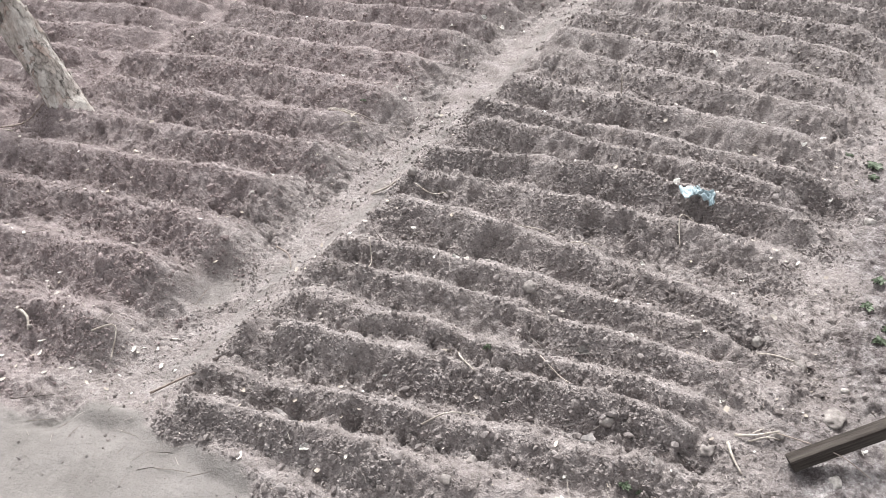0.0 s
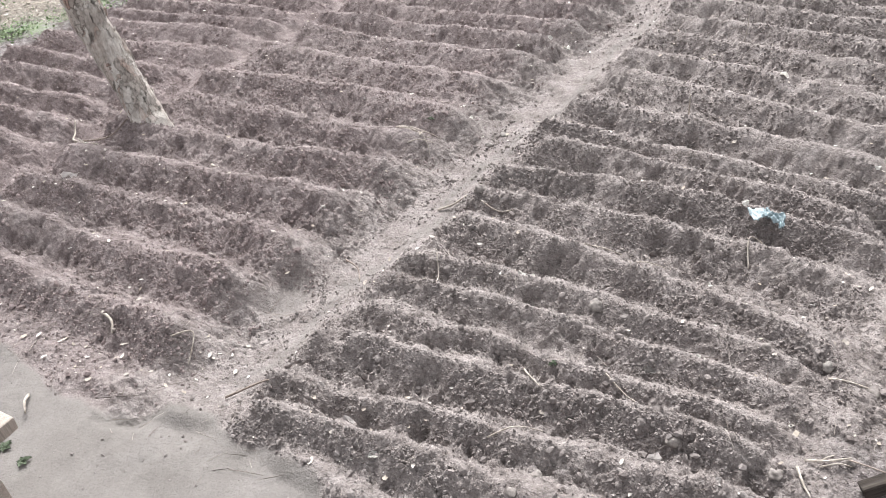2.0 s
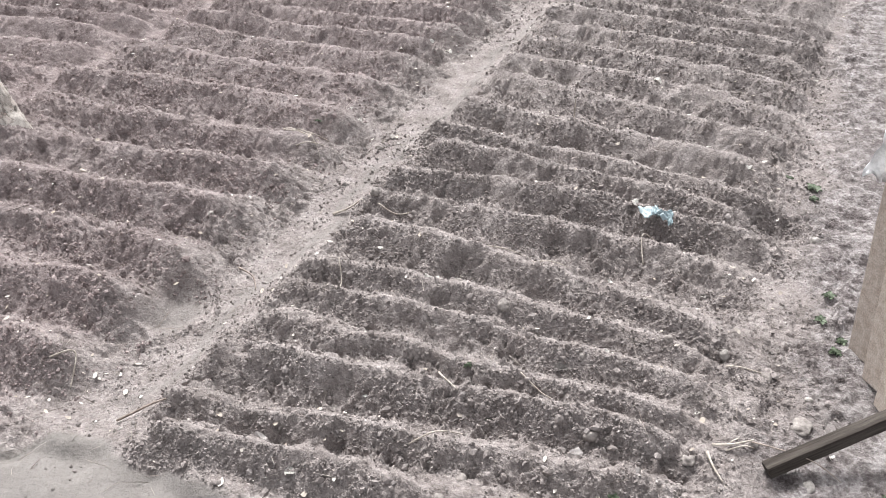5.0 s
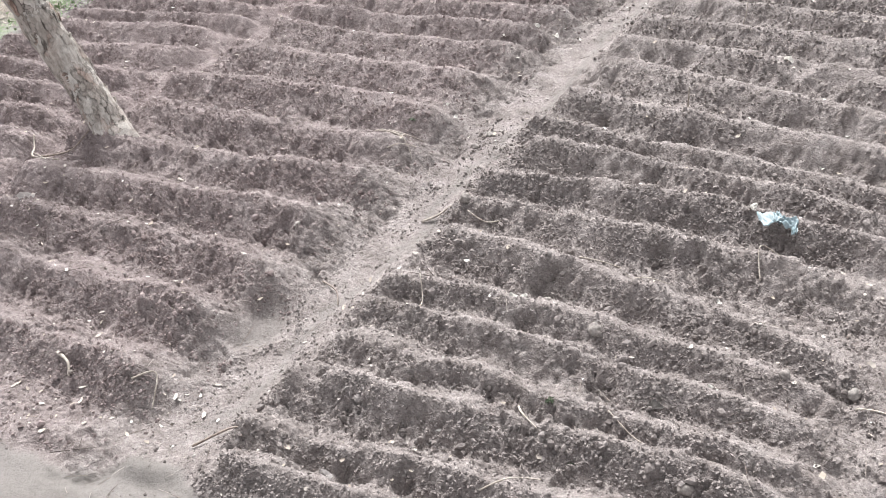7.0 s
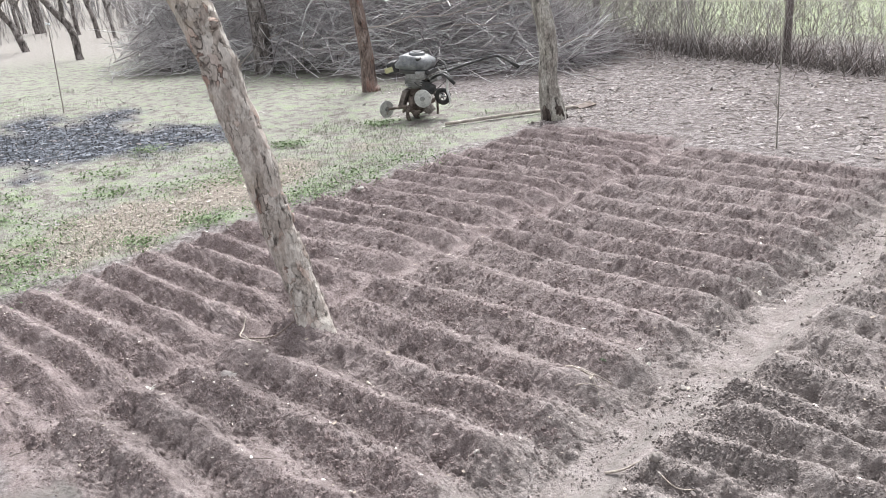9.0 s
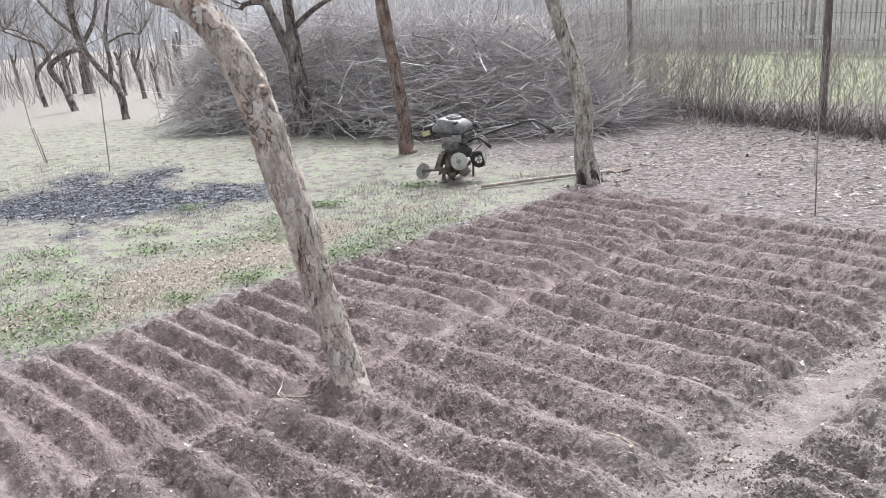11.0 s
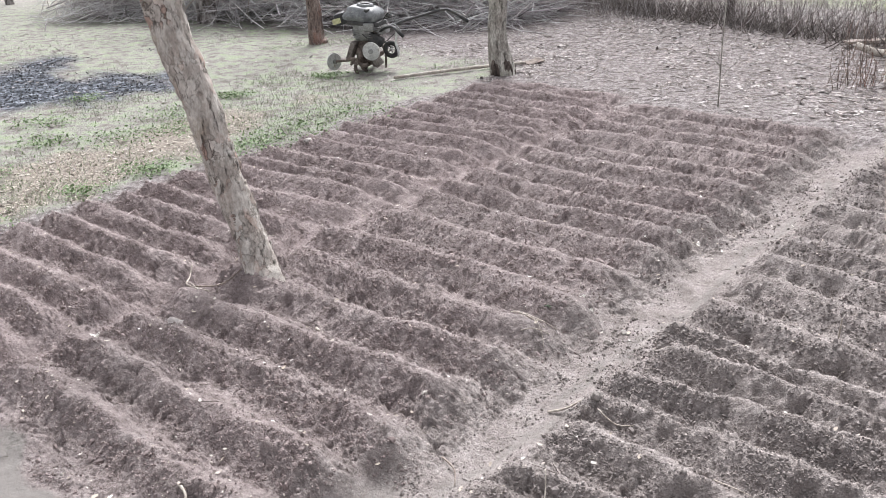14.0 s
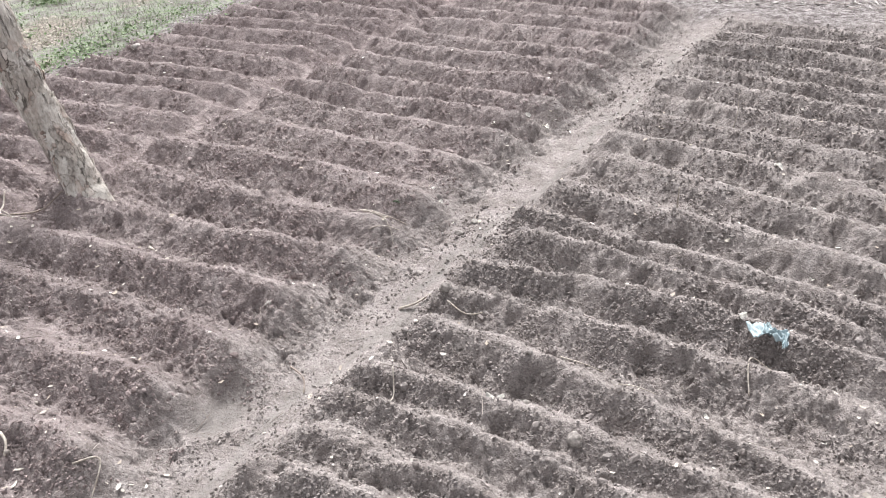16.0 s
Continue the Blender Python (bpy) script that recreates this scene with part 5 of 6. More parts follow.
def saplings():
    for k, (x, y, pts, tie) in enumerate(((-11.5, 11.1, [(0, 0, -.05), (-.15, 0, .64), (-.2, 0, 1.35), (-.35, 0, 1.9)], .64), (-9.36, 10.3, [(0, 0, -.05), (.1, 0, .97), (.13, 0, 1.32), (.12, 0, 1.6)], 1.32), (.57, 7.85, [(0, 0, -.05), (-.01, 0, .5), (-.01, 0, .93), (.02, 0, 1.5)], 0),
                                          (-13.6, 16.8, [(0, 0, -.05), (-.02, 0, .5), (-.06, 0, .9)], 0), (-13.2, 10.6, [(0, 0, -.05), (-.1, 0, .6), (-.12, 0, 1.2)], 0))):
        t = thing("sapling", (x, y, h1(x, y)), "thin bare fruit sapling standing alone", "sapling", "planted saplings")
        limb(pts, [.010, .009, .007, .005][:len(pts)] if k != 2 else [.007, .006, .005, .004], STICK if k != 2 else BARK_GREY, "stem", t, 6, .1, k, .1)
        if k == 0:
            v, f = tube([(0.04, 0, -.05), (-.12, 0.02, .66)], [.013, .012], 6)
            mesh("stake", v, f, POLEWOOD, t)
        if tie:
            part("label_tag", box(.07, .012, .03, .003, (pts[1][0] if k == 0 else pts[2][0], 0, tie), (0, 12, 0)), WHITE, t, "white plastic tag")
        if k == 2:
            twigs(random.Random(8), [(-.01, 0, .35), (-.01, 0, .25)], BARK_GREY, t, 3, .25, .004, 1.0, "side_shoots")
    # a spindly suckering bush before the log pile
    r = np.random.default_rng(5)
    n = 60
    at = np.stack([2.0 + r.normal(0, .18, n), 8.75 + r.normal(0, .18, n), np.zeros(n)], 1)
    stalks("suckers", at, r.uniform(.15, .7, n), r.uniform(0, .5, n), r.uniform(.002, .004, n), BARK_RED, "reddish thin suckers growing by the logs", "shrub", 2)


def distance():
    r = np.random.default_rng(77)
    n = 900
    a = r.uniform(math.radians(50), math.radians(150), n)
    d = r.uniform(45, 75, n)
    at = np.stack([d * np.cos(a), d * np.sin(a), np.zeros(n)], 1)
    # the woods look misty only through the haze in WOODS
    stalks("far_woods", at, r.uniform(4, 9, n), r.uniform(0, .3, n), r.uniform(.015, .05, n), WOODS, "bare woods with mist haze put into their pale colour", "woods", 9)
    n = 2500
    a = r.uniform(math.radians(50), math.radians(150), n)
    d = r.uniform(33, 50, n)
    at = np.stack([d * np.cos(a), d * np.sin(a), np.zeros(n)], 1)
    keep = (at[:, 0] < -11)
    at = at[keep]
    n = len(at)
    stalks("reed_belt", at, r.uniform(.6, 2.0, n), r.uniform(0, .5, n), r.uniform(.006, .013, n), DRY, "tan dry reeds and scrub beyond the orchard", "reeds", 3)
    m = 80
    verts, faces = [], []
    for i in range(m + 1):
        t = math.radians(20 + 160 * i / m)
        x, y = 420 * math.cos(t), 420 * math.sin(t)
        h = 62 + 26 * float(fbm(np.array([i * 1.0]), np.array([0.0]), 14, 4, 9)[0])
        verts += [(x, y, -5), (x * 1.1, y * 1.1, h * 0.6), (x * 1.35, y * 1.35, h)]
        if i:
            o = 3 * i
            faces += [(o - 3, o, o + 1, o - 2), (o - 2, o + 1, o + 2, o - 1)]
    # no real mist here, the backdrop's colour carries the haze
    tagged(mesh("backdrop", verts, faces, HILLSIDE), "distant hillside with mist haze put into its blue-grey colour", "hillside", kind="structure")


wire_fence()
fence_weeds()
picket_fence()
orchard()
saplings()
distance()


# ---- things in the garden ----
METAL = surface("grey_metal", (0.204, 0.202, 0.198), (0.36, 0.36, 0.36), 12, 0.5, 0.7, 60, 0.2, 0.002, None, 0.4, ((0.264, 0.204, 0.156), 10, 0.60))
DARKMETAL = surface("dark_metal", (0.035, 0.035, 0.038), (0.085, 0.083, 0.082), 12, 0.55, 0.4, 60, 0.2, 0.002, None, 0.4, ((0.20, 0.16, 0.13), 14, 0.62))
RUSTY = surface("muddy_tines", (0.085, 0.065, 0.057), (0.20, 0.165, 0.145), 14, 0.85, 0.2, 60, 0.5)
COWL = surface("engine_cowl", (0.0825, 0.087, 0.093), (0.195, 0.203, 0.21), 9, 0.42, 0.0, 40, 0.15, 0.002, None, 0.5, ((0.36, 0.352, 0.338), 7, 0.60))
YELLOW = surface("yellow_filter", (0.40, 0.39, 0.22), (0.52, 0.51, 0.32), 9, 0.6, 0, 40, 0.1)
RUBBER = surface("rubber", (0.025, 0.025, 0.026), (0.06, 0.058, 0.055), 14, 0.85, 0, 60, 0.4)
GREYPLATE = surface("grey_discs", (0.36, 0.36, 0.35), (0.50, 0.50, 0.49), 7, 0.6, 0.2, 40, 0.15, 0.002, None, 0.4, ((0.26, 0.22, 0.19), 9, 0.6))


GUARD = surface("muddy_guard", (0.10, 0.085, 0.075), (0.24, 0.215, 0.20), 14, 0.8, 0.2, 50, 0.3)


def tiller():
    t = thing("motor_tiller", (-3.25, 9.6, 0.0), "muddy petrol motor tiller with long handlebars standing on the lawn", "tiller")
    t.rotation_euler = (0, 0, radians(-4))
    # local x runs back towards the handlebars
    e = thing("engine", (-0.07, 0, 0.42), "", "")
    e.parent = t
    for k in ("label", "category"):
        if k in e:
            del e[k]
    part("engine_block", cyl(0.125, 0.20, (0.0, 0, 0.03), (0, 0, 0), 22, 0.14, 0.02), METAL, e, "dusty grey engine block", False)
    cowl = box(0.43, 0.36, 0.17, 0.065, (0.0, 0, 0.235), (0, 5, 0))
    for q in cowl.verts:
        if q.co.z > 0.26:
            q.co.x *= 0.80
            q.co.y *= 0.80
    part("cowl", cowl, COWL, e, "dusty dark engine cowl", False)
    part("starter_cap", cyl(0.105, 0.045, (0.03, 0, 0.325), (0, 5, 0), 26, 0.09, 0.012), COWL, e, "", False)
    part("starter_ring", cyl(0.06, 0.012, (0.03, 0, 0.352), (0, 5, 0), 22, None, 0.003), DARKMETAL, e)
    part("shroud", box(0.40, 0.30, 0.06, 0.025, (0.03, 0, 0.135), (0, 5, 0)), DARKMETAL, e)
    part("air_filter", box(0.13, 0.20, 0.14, 0.03, (-0.27, -0.05, 0.185), (0, -14, 14)), DARKMETAL, e)
    part("filter_label", box(0.10, 0.010, 0.06, 0.002, (-0.285, -0.155, 0.165), (0, -14, 14)), YELLOW, e, "pale yellow label")
    part("exhaust", box(0.12, 0.10, 0.09, 0.02, (0.12, -0.16, 0.10), (0, 0, 10)), METAL, e)
    part("fuel_cap", cyl(0.034, 0.04, (0.10, -0.13, 0.275), (12, 0, 0), 14, None, 0.004), RUBBER, e)
    for k in range(5):
        part("cooling_fin", cyl(0.15, 0.007, (0, 0, -0.03 + 0.022 * k), (0, 0, 0), 22), METAL, e)
    part("gearbox", box(0.20, 0.17, 0.36, 0.04, (-0.06, 0, 0.27), (0, 5, 0)), RUSTY, t, "muddy dark gear case")
    part("transmission", cyl(0.105, 0.16, (-0.08, 0, 0.14), (90, 0, 0), 22, None, 0.02), RUSTY, t, "muddy round transmission case", False)
    for x, y, z, a in ((-0.20, -0.13, 0.25, 22), (-0.20, 0.13, 0.25, 22), (0.10, -0.16, 0.16, -35)):
        part("mud_guard", box(0.06, 0.20, 0.20, 0.012, (x, y, z), (0, a, 8)), GUARD, t, "dented muddy guard plate")
    part("engine_plate", box(0.34, 0.20, 0.016, 0.004, (-0.02, 0, 0.415)), DARKMETAL, t)
    part("belt_guard", box(0.20, 0.07, 0.12, 0.03, (0.09, -0.07, 0.36), (0, 24, 0)), DARKMETAL, t)
    # tine shaft with curved blades and end discs
    part("tine_shaft", cyl(0.02, 0.62, (-0.10, 0, 0.13), (90, 0, 0), 14), RUSTY, t)
    for y in (-0.24, -0.12, 0.12, 0.24):
        for k in range(4):
            a = k * math.pi / 2 + y * 4
            pts = [Vector((-0.10 + r * math.cos(a + 0.9 * r / 0.15), y + 0.05 * (r / 0.15) ** 3 * (1 if k % 2 else -1), 0.13 + r * math.sin(a + 0.9 * r / 0.15))) for r in (0.015, 0.05, 0.09, 0.12, 0.145)]
            bm = rod(pts, [0.018, 0.024, 0.028, 0.026, 0.012], 6)
            bmesh.ops.scale(bm, vec=(1, 0.6, 1), space=Matrix.Translation((0, -y, 0)), verts=bm.verts)
            part("tine", bm, RUSTY, t)
    for x, y, z, r, yaw in ((-0.47, -0.10, 0.105, 0.105, 62), (0.12, -0.32, 0.27, 0.105, 4)):
        d = cyl(r, 0.016, (x, y, z), (90, 0, yaw), 28, None, 0.005)
        w = part("guard_disc", d, GREYPLATE, t, "round grey plant guard disc", False)
        n = Vector((math.sin(radians(yaw)), -math.cos(radians(yaw)), 0))
        part("hub", cyl(0.028, 0.03, tuple(Vector((x, y, z)) + n * 0.015), (90, 0, yaw), 14, None, 0.004), METAL, w)
    part("axle", rod([(-0.10, -0.05, 0.13), (-0.30, -0.08, 0.12), (-0.46, -0.10, 0.105)], 0.016, 10), RUSTY, t)
    # transport wheel
    wx, wy, wz = 0.27, -0.06, 0.245
    tyre = bmesh.new()
    prof = [(0.075 + 0.028 * math.cos(q), 0.026 * math.sin(q)) for q in (i * math.pi / 4 for i in range(8))]
    rings = []
    for i in range(28):
        a = i * 2 * math.pi / 28
        rings.append([tyre.verts.new((wx + r * math.cos(a), wy + s, wz + r * math.sin(a))) for r, s in prof])
    for i in range(28):
        for k in range(8):
            tyre.faces.new((rings[i][k], rings[i][(k + 1) % 8], rings[(i + 1) % 28][(k + 1) % 8], rings[(i + 1) % 28][k]))
    w = part("wheel", tyre, RUBBER, t, "small black spoked wheel", False)
    part("rim", cyl(0.018, 0.05, (wx, wy, wz), (90, 0, 0), 16, None, 0.006), METAL, w)
    for k in range(5):
        a = k * 2 * math.pi / 5
        part("spoke", rod([(wx, wy, wz), (wx + 0.06 * math.cos(a), wy, wz + 0.06 * math.sin(a))], 0.008, 6), METAL, w)
    part("wheel_bracket", rod([(0.05, 0, 0.40), (0.16, -0.01, 0.33), (wx, -0.01, wz)], 0.014, 8), DARKMETAL, t)
    part("depth_spur", rod([(0.12, 0, 0.34), (0.17, 0, 0.18), (0.16, 0, 0.02)], 0.014, 8), RUSTY, t)
    # handlebars: two arms that part behind the engine
    for s, pts in ((-1, [(0.12, -0.05, 0.44), (0.24, -0.10, 0.50), (0.36, -0.22, 0.53), (0.42, -0.28, 0.52), (0.52, -0.31, 0.44)]), (1, [(0.12, 0.05, 0.44), (0.34, 0.14, 0.53), (0.62, 0.24, 0.60), (0.82, 0.28, 0.645), (0.92, 0.28, 0.63), (1.12, 0.28, 0.51)])):
        p, _ = spline(pts, [0.014] * len(pts), 0.03)
        arm = part("handlebar", rod(p, 0.015, 10), DARKMETAL, t, "", False)
        end, back = Vector(p[-1]), Vector(p[-4])
        d = (end - back).normalized()
        part("grip", rod([end - d * 0.10, end - d * 0.05, end + d * 0.01], [0.019, 0.021, 0.019], 10), RUBBER, arm, "black rubber grip", False)
        part("lever", rod([end - d * 0.17 + Vector((0, 0, 0.02)), end - d * 0.12 + Vector((0, -0.02, 0.055)), end - d * 0.02 + Vector((0, -0.02, 0.05))], 0.007, 6), METAL, arm, "bare metal control lever")
    part("throttle_lever", rod([(0.44, -0.30, 0.48), (0.43, -0.31, 0.36), (0.46, -0.32, 0.27), (0.45, -0.32, 0.20)], [0.012, 0.014, 0.014, 0.006], 8), GREYPLATE, t, "pale bent clutch lever")
    part("clamp", box(0.10, 0.14, 0.07, 0.012, (0.17, 0, 0.455), (0, -16, 0)), METAL, t)
    for k, (a, b, c) in enumerate((((0.10, 0.05, 0.50), (0.26, -0.02, 0.66), (0.42, -0.22, 0.54)), ((0.05, 0.10, 0.55), (0.34, 0.10, 0.61), (0.80, 0.27, 0.65)), ((-0.05, -0.15, 0.44), (0.2, -0.28, 0.33), (0.4, -0.25, 0.46)))):
        p, _ = spline([a, b, c], [0.004] * 3, 0.04)
        part("cable", rod(p, 0.0045, 5), RUBBER, t, "thin black control cable")


tiller()


def loose_pole():
    a, b = Vector((-2.81, 8.98, 0.03)), Vector((-1.34, 9.83, 0.03))
    t = thing("hoe", (a + b) / 2, "long wooden hoe handle with an iron head on the ground", "hoe")
    p, r = spline([a - (a + b) / 2, Vector((0, 0, 0.01)), b - (a + b) / 2 - (b - a).normalized() * 0.12], [0.019, 0.020, 0.017], 0.1)
    v, f = tube(p, r, 10, 0.05, 2)
    mesh("handle", v, f, POLEWOOD, t)
    part("iron_head", box(0.22, 0.13, 0.012, 0.004, tuple(b - (a + b) / 2 + Vector((0, 0, 0.0))), (8, -6, 40)), RUSTY, t)


loose_pole()


def rough_board(L, W, T, seed, mat, name, parent=None, m=None, label="", n=14):
    """A sawn board along x with a slightly wavy, worn outline."""
    bm = box(L, W, T, min(W, T) * 0.12)
    cuts = [e for e in bm.edges if abs(e.verts[0].co.x - e.verts[1].co.x) > L * 0.5]
    bmesh.ops.subdivide_edges(bm, edges=cuts, cuts=n, use_grid_fill=True)
    for q in bm.verts:
        k = Vector((q.co.x * 5 + seed, q.co.y * 22, q.co.z * 22))
        q.co += Vector((noise.noise(k) * 0.008 * (abs(q.co.x) > L * 0.47), noise.noise(k * 1.3) * W * 0.025, noise.noise(k * 1.7) * T * 0.05))
    ob = part(name, bm, mat, parent, label)
    if m is not None:
        ob.matrix_basis = m
    return ob


def plank():
    # dark weathered beam, one end sunk in the soil, the other resting high at the board fence
    a, b = Vector((0.835, 1.672, -0.005)), Vector((1.42, 1.765, 0.175))
    d = (b - a).normalized()
    L = (b - a).length + 0.25
    c = a + d * (L / 2 - 0.01)
    rot = d.to_track_quat("X", "Z").to_matrix().to_4x4()
    ob = rough_board(L, 0.032, 0.048, 3, OLDWOOD, "plank", None, Matrix.Translation(c) @ rot @ pose(0, 0, 0, -6, 0, 0))
    tagged(ob, "dark weathered wooden beam leaning at the board fence", "plank")


def board_fence():
    t = thing("board_fence", (1.30, 1.95, 0), "fence panel of pale new boards standing beside the beds", "fence")
    spec = [(2.085, 1.255, 0.95, 0.115), (1.955, 1.205, 1.0, 0.12), (1.845, 1.195, 0.9, 0.115)]
    for k, (y, x, h, w) in enumerate(spec):
        X = Vector((0.02 + 0.02 * (k % 3), 0.22 + 0.05 * (k % 2), 1)).normalized()
        Z = Vector((-1, 0.16 * (k % 3 - 1), 0.03)).normalized()
        Y = Z.cross(X).normalized()
        Z = X.cross(Y)
        c = Vector((x - 1.22 + 0.022 * (k % 2), y - 1.95, -0.03)) + X * h / 2
        m = Matrix.Translation(c) @ Matrix((X, Y, Z)).transposed().to_4x4()
        rough_board(h, w, 0.022, k * 3.1, WOOD, "board", t, m)
    for z in (0.25, 0.8):
        rough_board(0.42, 0.07, 0.035, z * 9, WOOD, "rail", t, pose(0.04 + 0.05 * z, 0.01 + 0.22 * z, z, 0, 0, 76))
    # crumpled white sack hung over the far boards
    bm = bmesh.new()
    bmesh.ops.create_grid(bm, x_segments=26, y_segments=22, size=0.5)
    for q in bm.verts:
        u, v = q.co.x, q.co.y
        f = noise.noise(Vector((u * 5, v * 3, 1))) * 0.045 + noise.noise(Vector((u * 14, v * 8, 4))) * 0.015
        q.co = Vector((0.015 + f + 0.02 * math.sin(v * 9), u * 0.26 + 0.02 * noise.noise(Vector((v * 6, 0, 2))), v * 0.40 + 0.05 * noise.noise(Vector((u * 6, 0, 7)))))
    e = bmesh.ops.solidify(bm, geom=bm.faces[:], thickness=0.003)
    sack = part("plastic_sack", bm, WHITE, None, "", False)
    sack.matrix_basis = pose(1.42, 2.25, 0.71, 4, 4, 72)
    tagged(sack, "crumpled white plastic sack hung on the board fence", "sack")


plank()
board_fence()


def low_rail():
    end = Vector((-1.25, 1.508, 0.5))
    d = Vector((-0.903, 0.429, 0)).normalized()
    side = Vector((-0.429, -0.903, 0)).normalized()
    t = thing("low_rail", (*(end + d * 0.22).xy, 0), "low rail of pale new wood on a short post", "rail")
    o = Vector((*(end + d * 0.22).xy, 0))
    yaw = math.degrees(math.atan2(d.y, d.x))
    c = end + d * 0.22 + side * 0.06 - Vector((0, 0, 0.02)) - o
    rough_board(0.44, 0.12, 0.04, 7, WOOD, "board", t, pose(*c, 0, 0, yaw))
    rough_board(0.55, 0.08, 0.08, 9, WOOD, "post", t, pose(c.x + d.x * 0.1, c.y + d.y * 0.1, 0.20, 0, 90, yaw))


low_rail()


def bag():
    # torn pale blue plastic bag
    bm = bmesh.new()
    bmesh.ops.create_grid(bm, x_segments=34, y_segments=16, size=0.5)
    for q in bm.verts:
        u, v = q.co.x, q.co.y
        w = 0.034 * (0.75 + 0.5 * noise.noise(Vector((u * 4, 1, 0)))) * (1.0 if u < 0.25 else 1 - (u - 0.25) * 1.4)
        z = 0.022 * abs(noise.noise(Vector((u * 6, v * 4, 3)))) + 0.014 * abs(math.sin(v * 9 + u * 7)) + 0.010 * abs(noise.noise(Vector((u * 17, v * 13, 9)))) + 0.010 * math.cos(u * 3)
        q.co = Vector((u * 0.12, v * w * 1.6 + 0.012 * math.sin(u * 8), z))
    bmesh.ops.solidify(bm, geom=bm.faces[:], thickness=0.0012)
    ob = part("plastic_bag", bm, BAGBLUE, None, "", False)
    x, y = 0.895, 2.845
    ob.matrix_basis = pose(x, y, h1(x, y) + 0.020, 4, 4, -66)
    tagged(ob, "torn crumpled pale blue plastic bag on the soil", "plastic bag")
    ear = bmesh.new()
    bmesh.ops.create_grid(ear, x_segments=12, y_segments=8, size=0.5)
    for q in ear.verts:
        u, v = q.co.x, q.co.y
        q.co = Vector((u * 0.075, v * 0.05 * (1.1 - u), 0.012 * abs(math.sin(u * 7 + v * 3)) + 0.012 * abs(noise.noise(Vector((u * 8, v * 8, 1))))))
    bmesh.ops.solidify(ear, geom=ear.faces[:], thickness=0.0012)
    flap = part("torn_flap", ear, BAGBLUE, ob, "", False)
    flap.matrix_basis = pose(-0.04, -0.025, 0.010, 0, 0, 70)


BAGBLUE = surface("pale_blue_film", (0.187, 0.251, 0.276), (0.289, 0.357, 0.383), 12, 0.35, 0, 40, 0.1, 0.002, None, 0.5, ((0.221, 0.238, 0.238), 18, 0.66))
bag()
BONE = surface("white_scrap", (0.52, 0.50, 0.47), (0.66, 0.64, 0.61), 12, 0.7, 0, 60, 0.2)
PALE = surface("pale_pebble", (0.24, 0.22, 0.205), (0.36, 0.335, 0.315), 20, 0.8, 0, 80, 0.3)
GREY = surface("grey_pebble", (0.17, 0.15, 0.14), (0.27, 0.245, 0.23), 20, 0.85, 0, 80, 0.4)
SLATE = surface("dark_shard", (0.05, 0.045, 0.043), (0.10, 0.09, 0.085), 20, 0.7, 0, 80, 0.3)


def stone(x, y, r, mat, label, flatness=0.7, sink=0.3, seed=1):
    bm = bmesh.new()
    bmesh.ops.create_icosphere(bm, subdivisions=3, radius=1.0)
    for q in bm.verts:
        n = q.co.normalized()
        k = 1 + 0.38 * noise.noise(n * 1.4 + Vector((seed, 0, 0))) + 0.12 * noise.noise(n * 4 + Vector((0, seed, 0)))
        q.co = Vector((n.x * k, n.y * k * 0.8, n.z * k * flatness)) * r
    ob = part("stone", bm, mat, None, "", False)
    ob.matrix_basis = pose(x, y, h1(x, y) + r * flatness * (1 - 2 * sink) * 0.6, seed * 31 % 20 - 10, seed * 17 % 20 - 10, seed * 47 % 360)
    return tagged(ob, label, "stone", "stones on the soil")


for k, (x, y, r, m, fl) in enumerate(((0.88, 2.12, 0.022, PALE, 0.95), (-0.02, 1.71, 0.022, GREY, 0.75), (-0.09, 1.63, 0.022, GREY, 0.7), (0.37, 1.83, 0.028, GREY, 0.8), (1.01, 1.83, 0.045, GREY, 0.35), (0.20, 2.40, 0.030, GREY, 0.8), (1.50, 2.74, 0.026, PALE, 0.8),
                                      (0.83, 1.77, 0.020, GREY, 0.8), (0.70, 2.16, 0.020, GREY, 0.8), (-0.14, 3.89, 0.024, PALE, 0.7), (-0.21, 3.78, 0.026, GREY, 0.7), (-0.23, 3.19, 0.030, GREY, 0.8), (-0.91, 3.12, 0.016, PALE, 0.7), (0.98, 2.02, 0.024, GREY, 0.8),
                                      (0.06, 2.57, 0.022, GREY, 0.8), (-1.70, 5.20, 0.034, PALE, 0.6), (-2.82, 6.50, 0.05, PALE, 0.55), (-2.45, 7.33, 0.045, PALE, 0.55), (1.08, 1.93, 0.016, PALE, 0.7), (0.62, 1.72, 0.026, GREY, 0.7), (0.93, 1.62, 0.022, PALE, 0.7))):
    stone(x, y, 0.85 * r, m, "pale rounded stone half sunk in the soil" if m is PALE else "grey stone half sunk in the soil", fl, 0.42, k + 1)


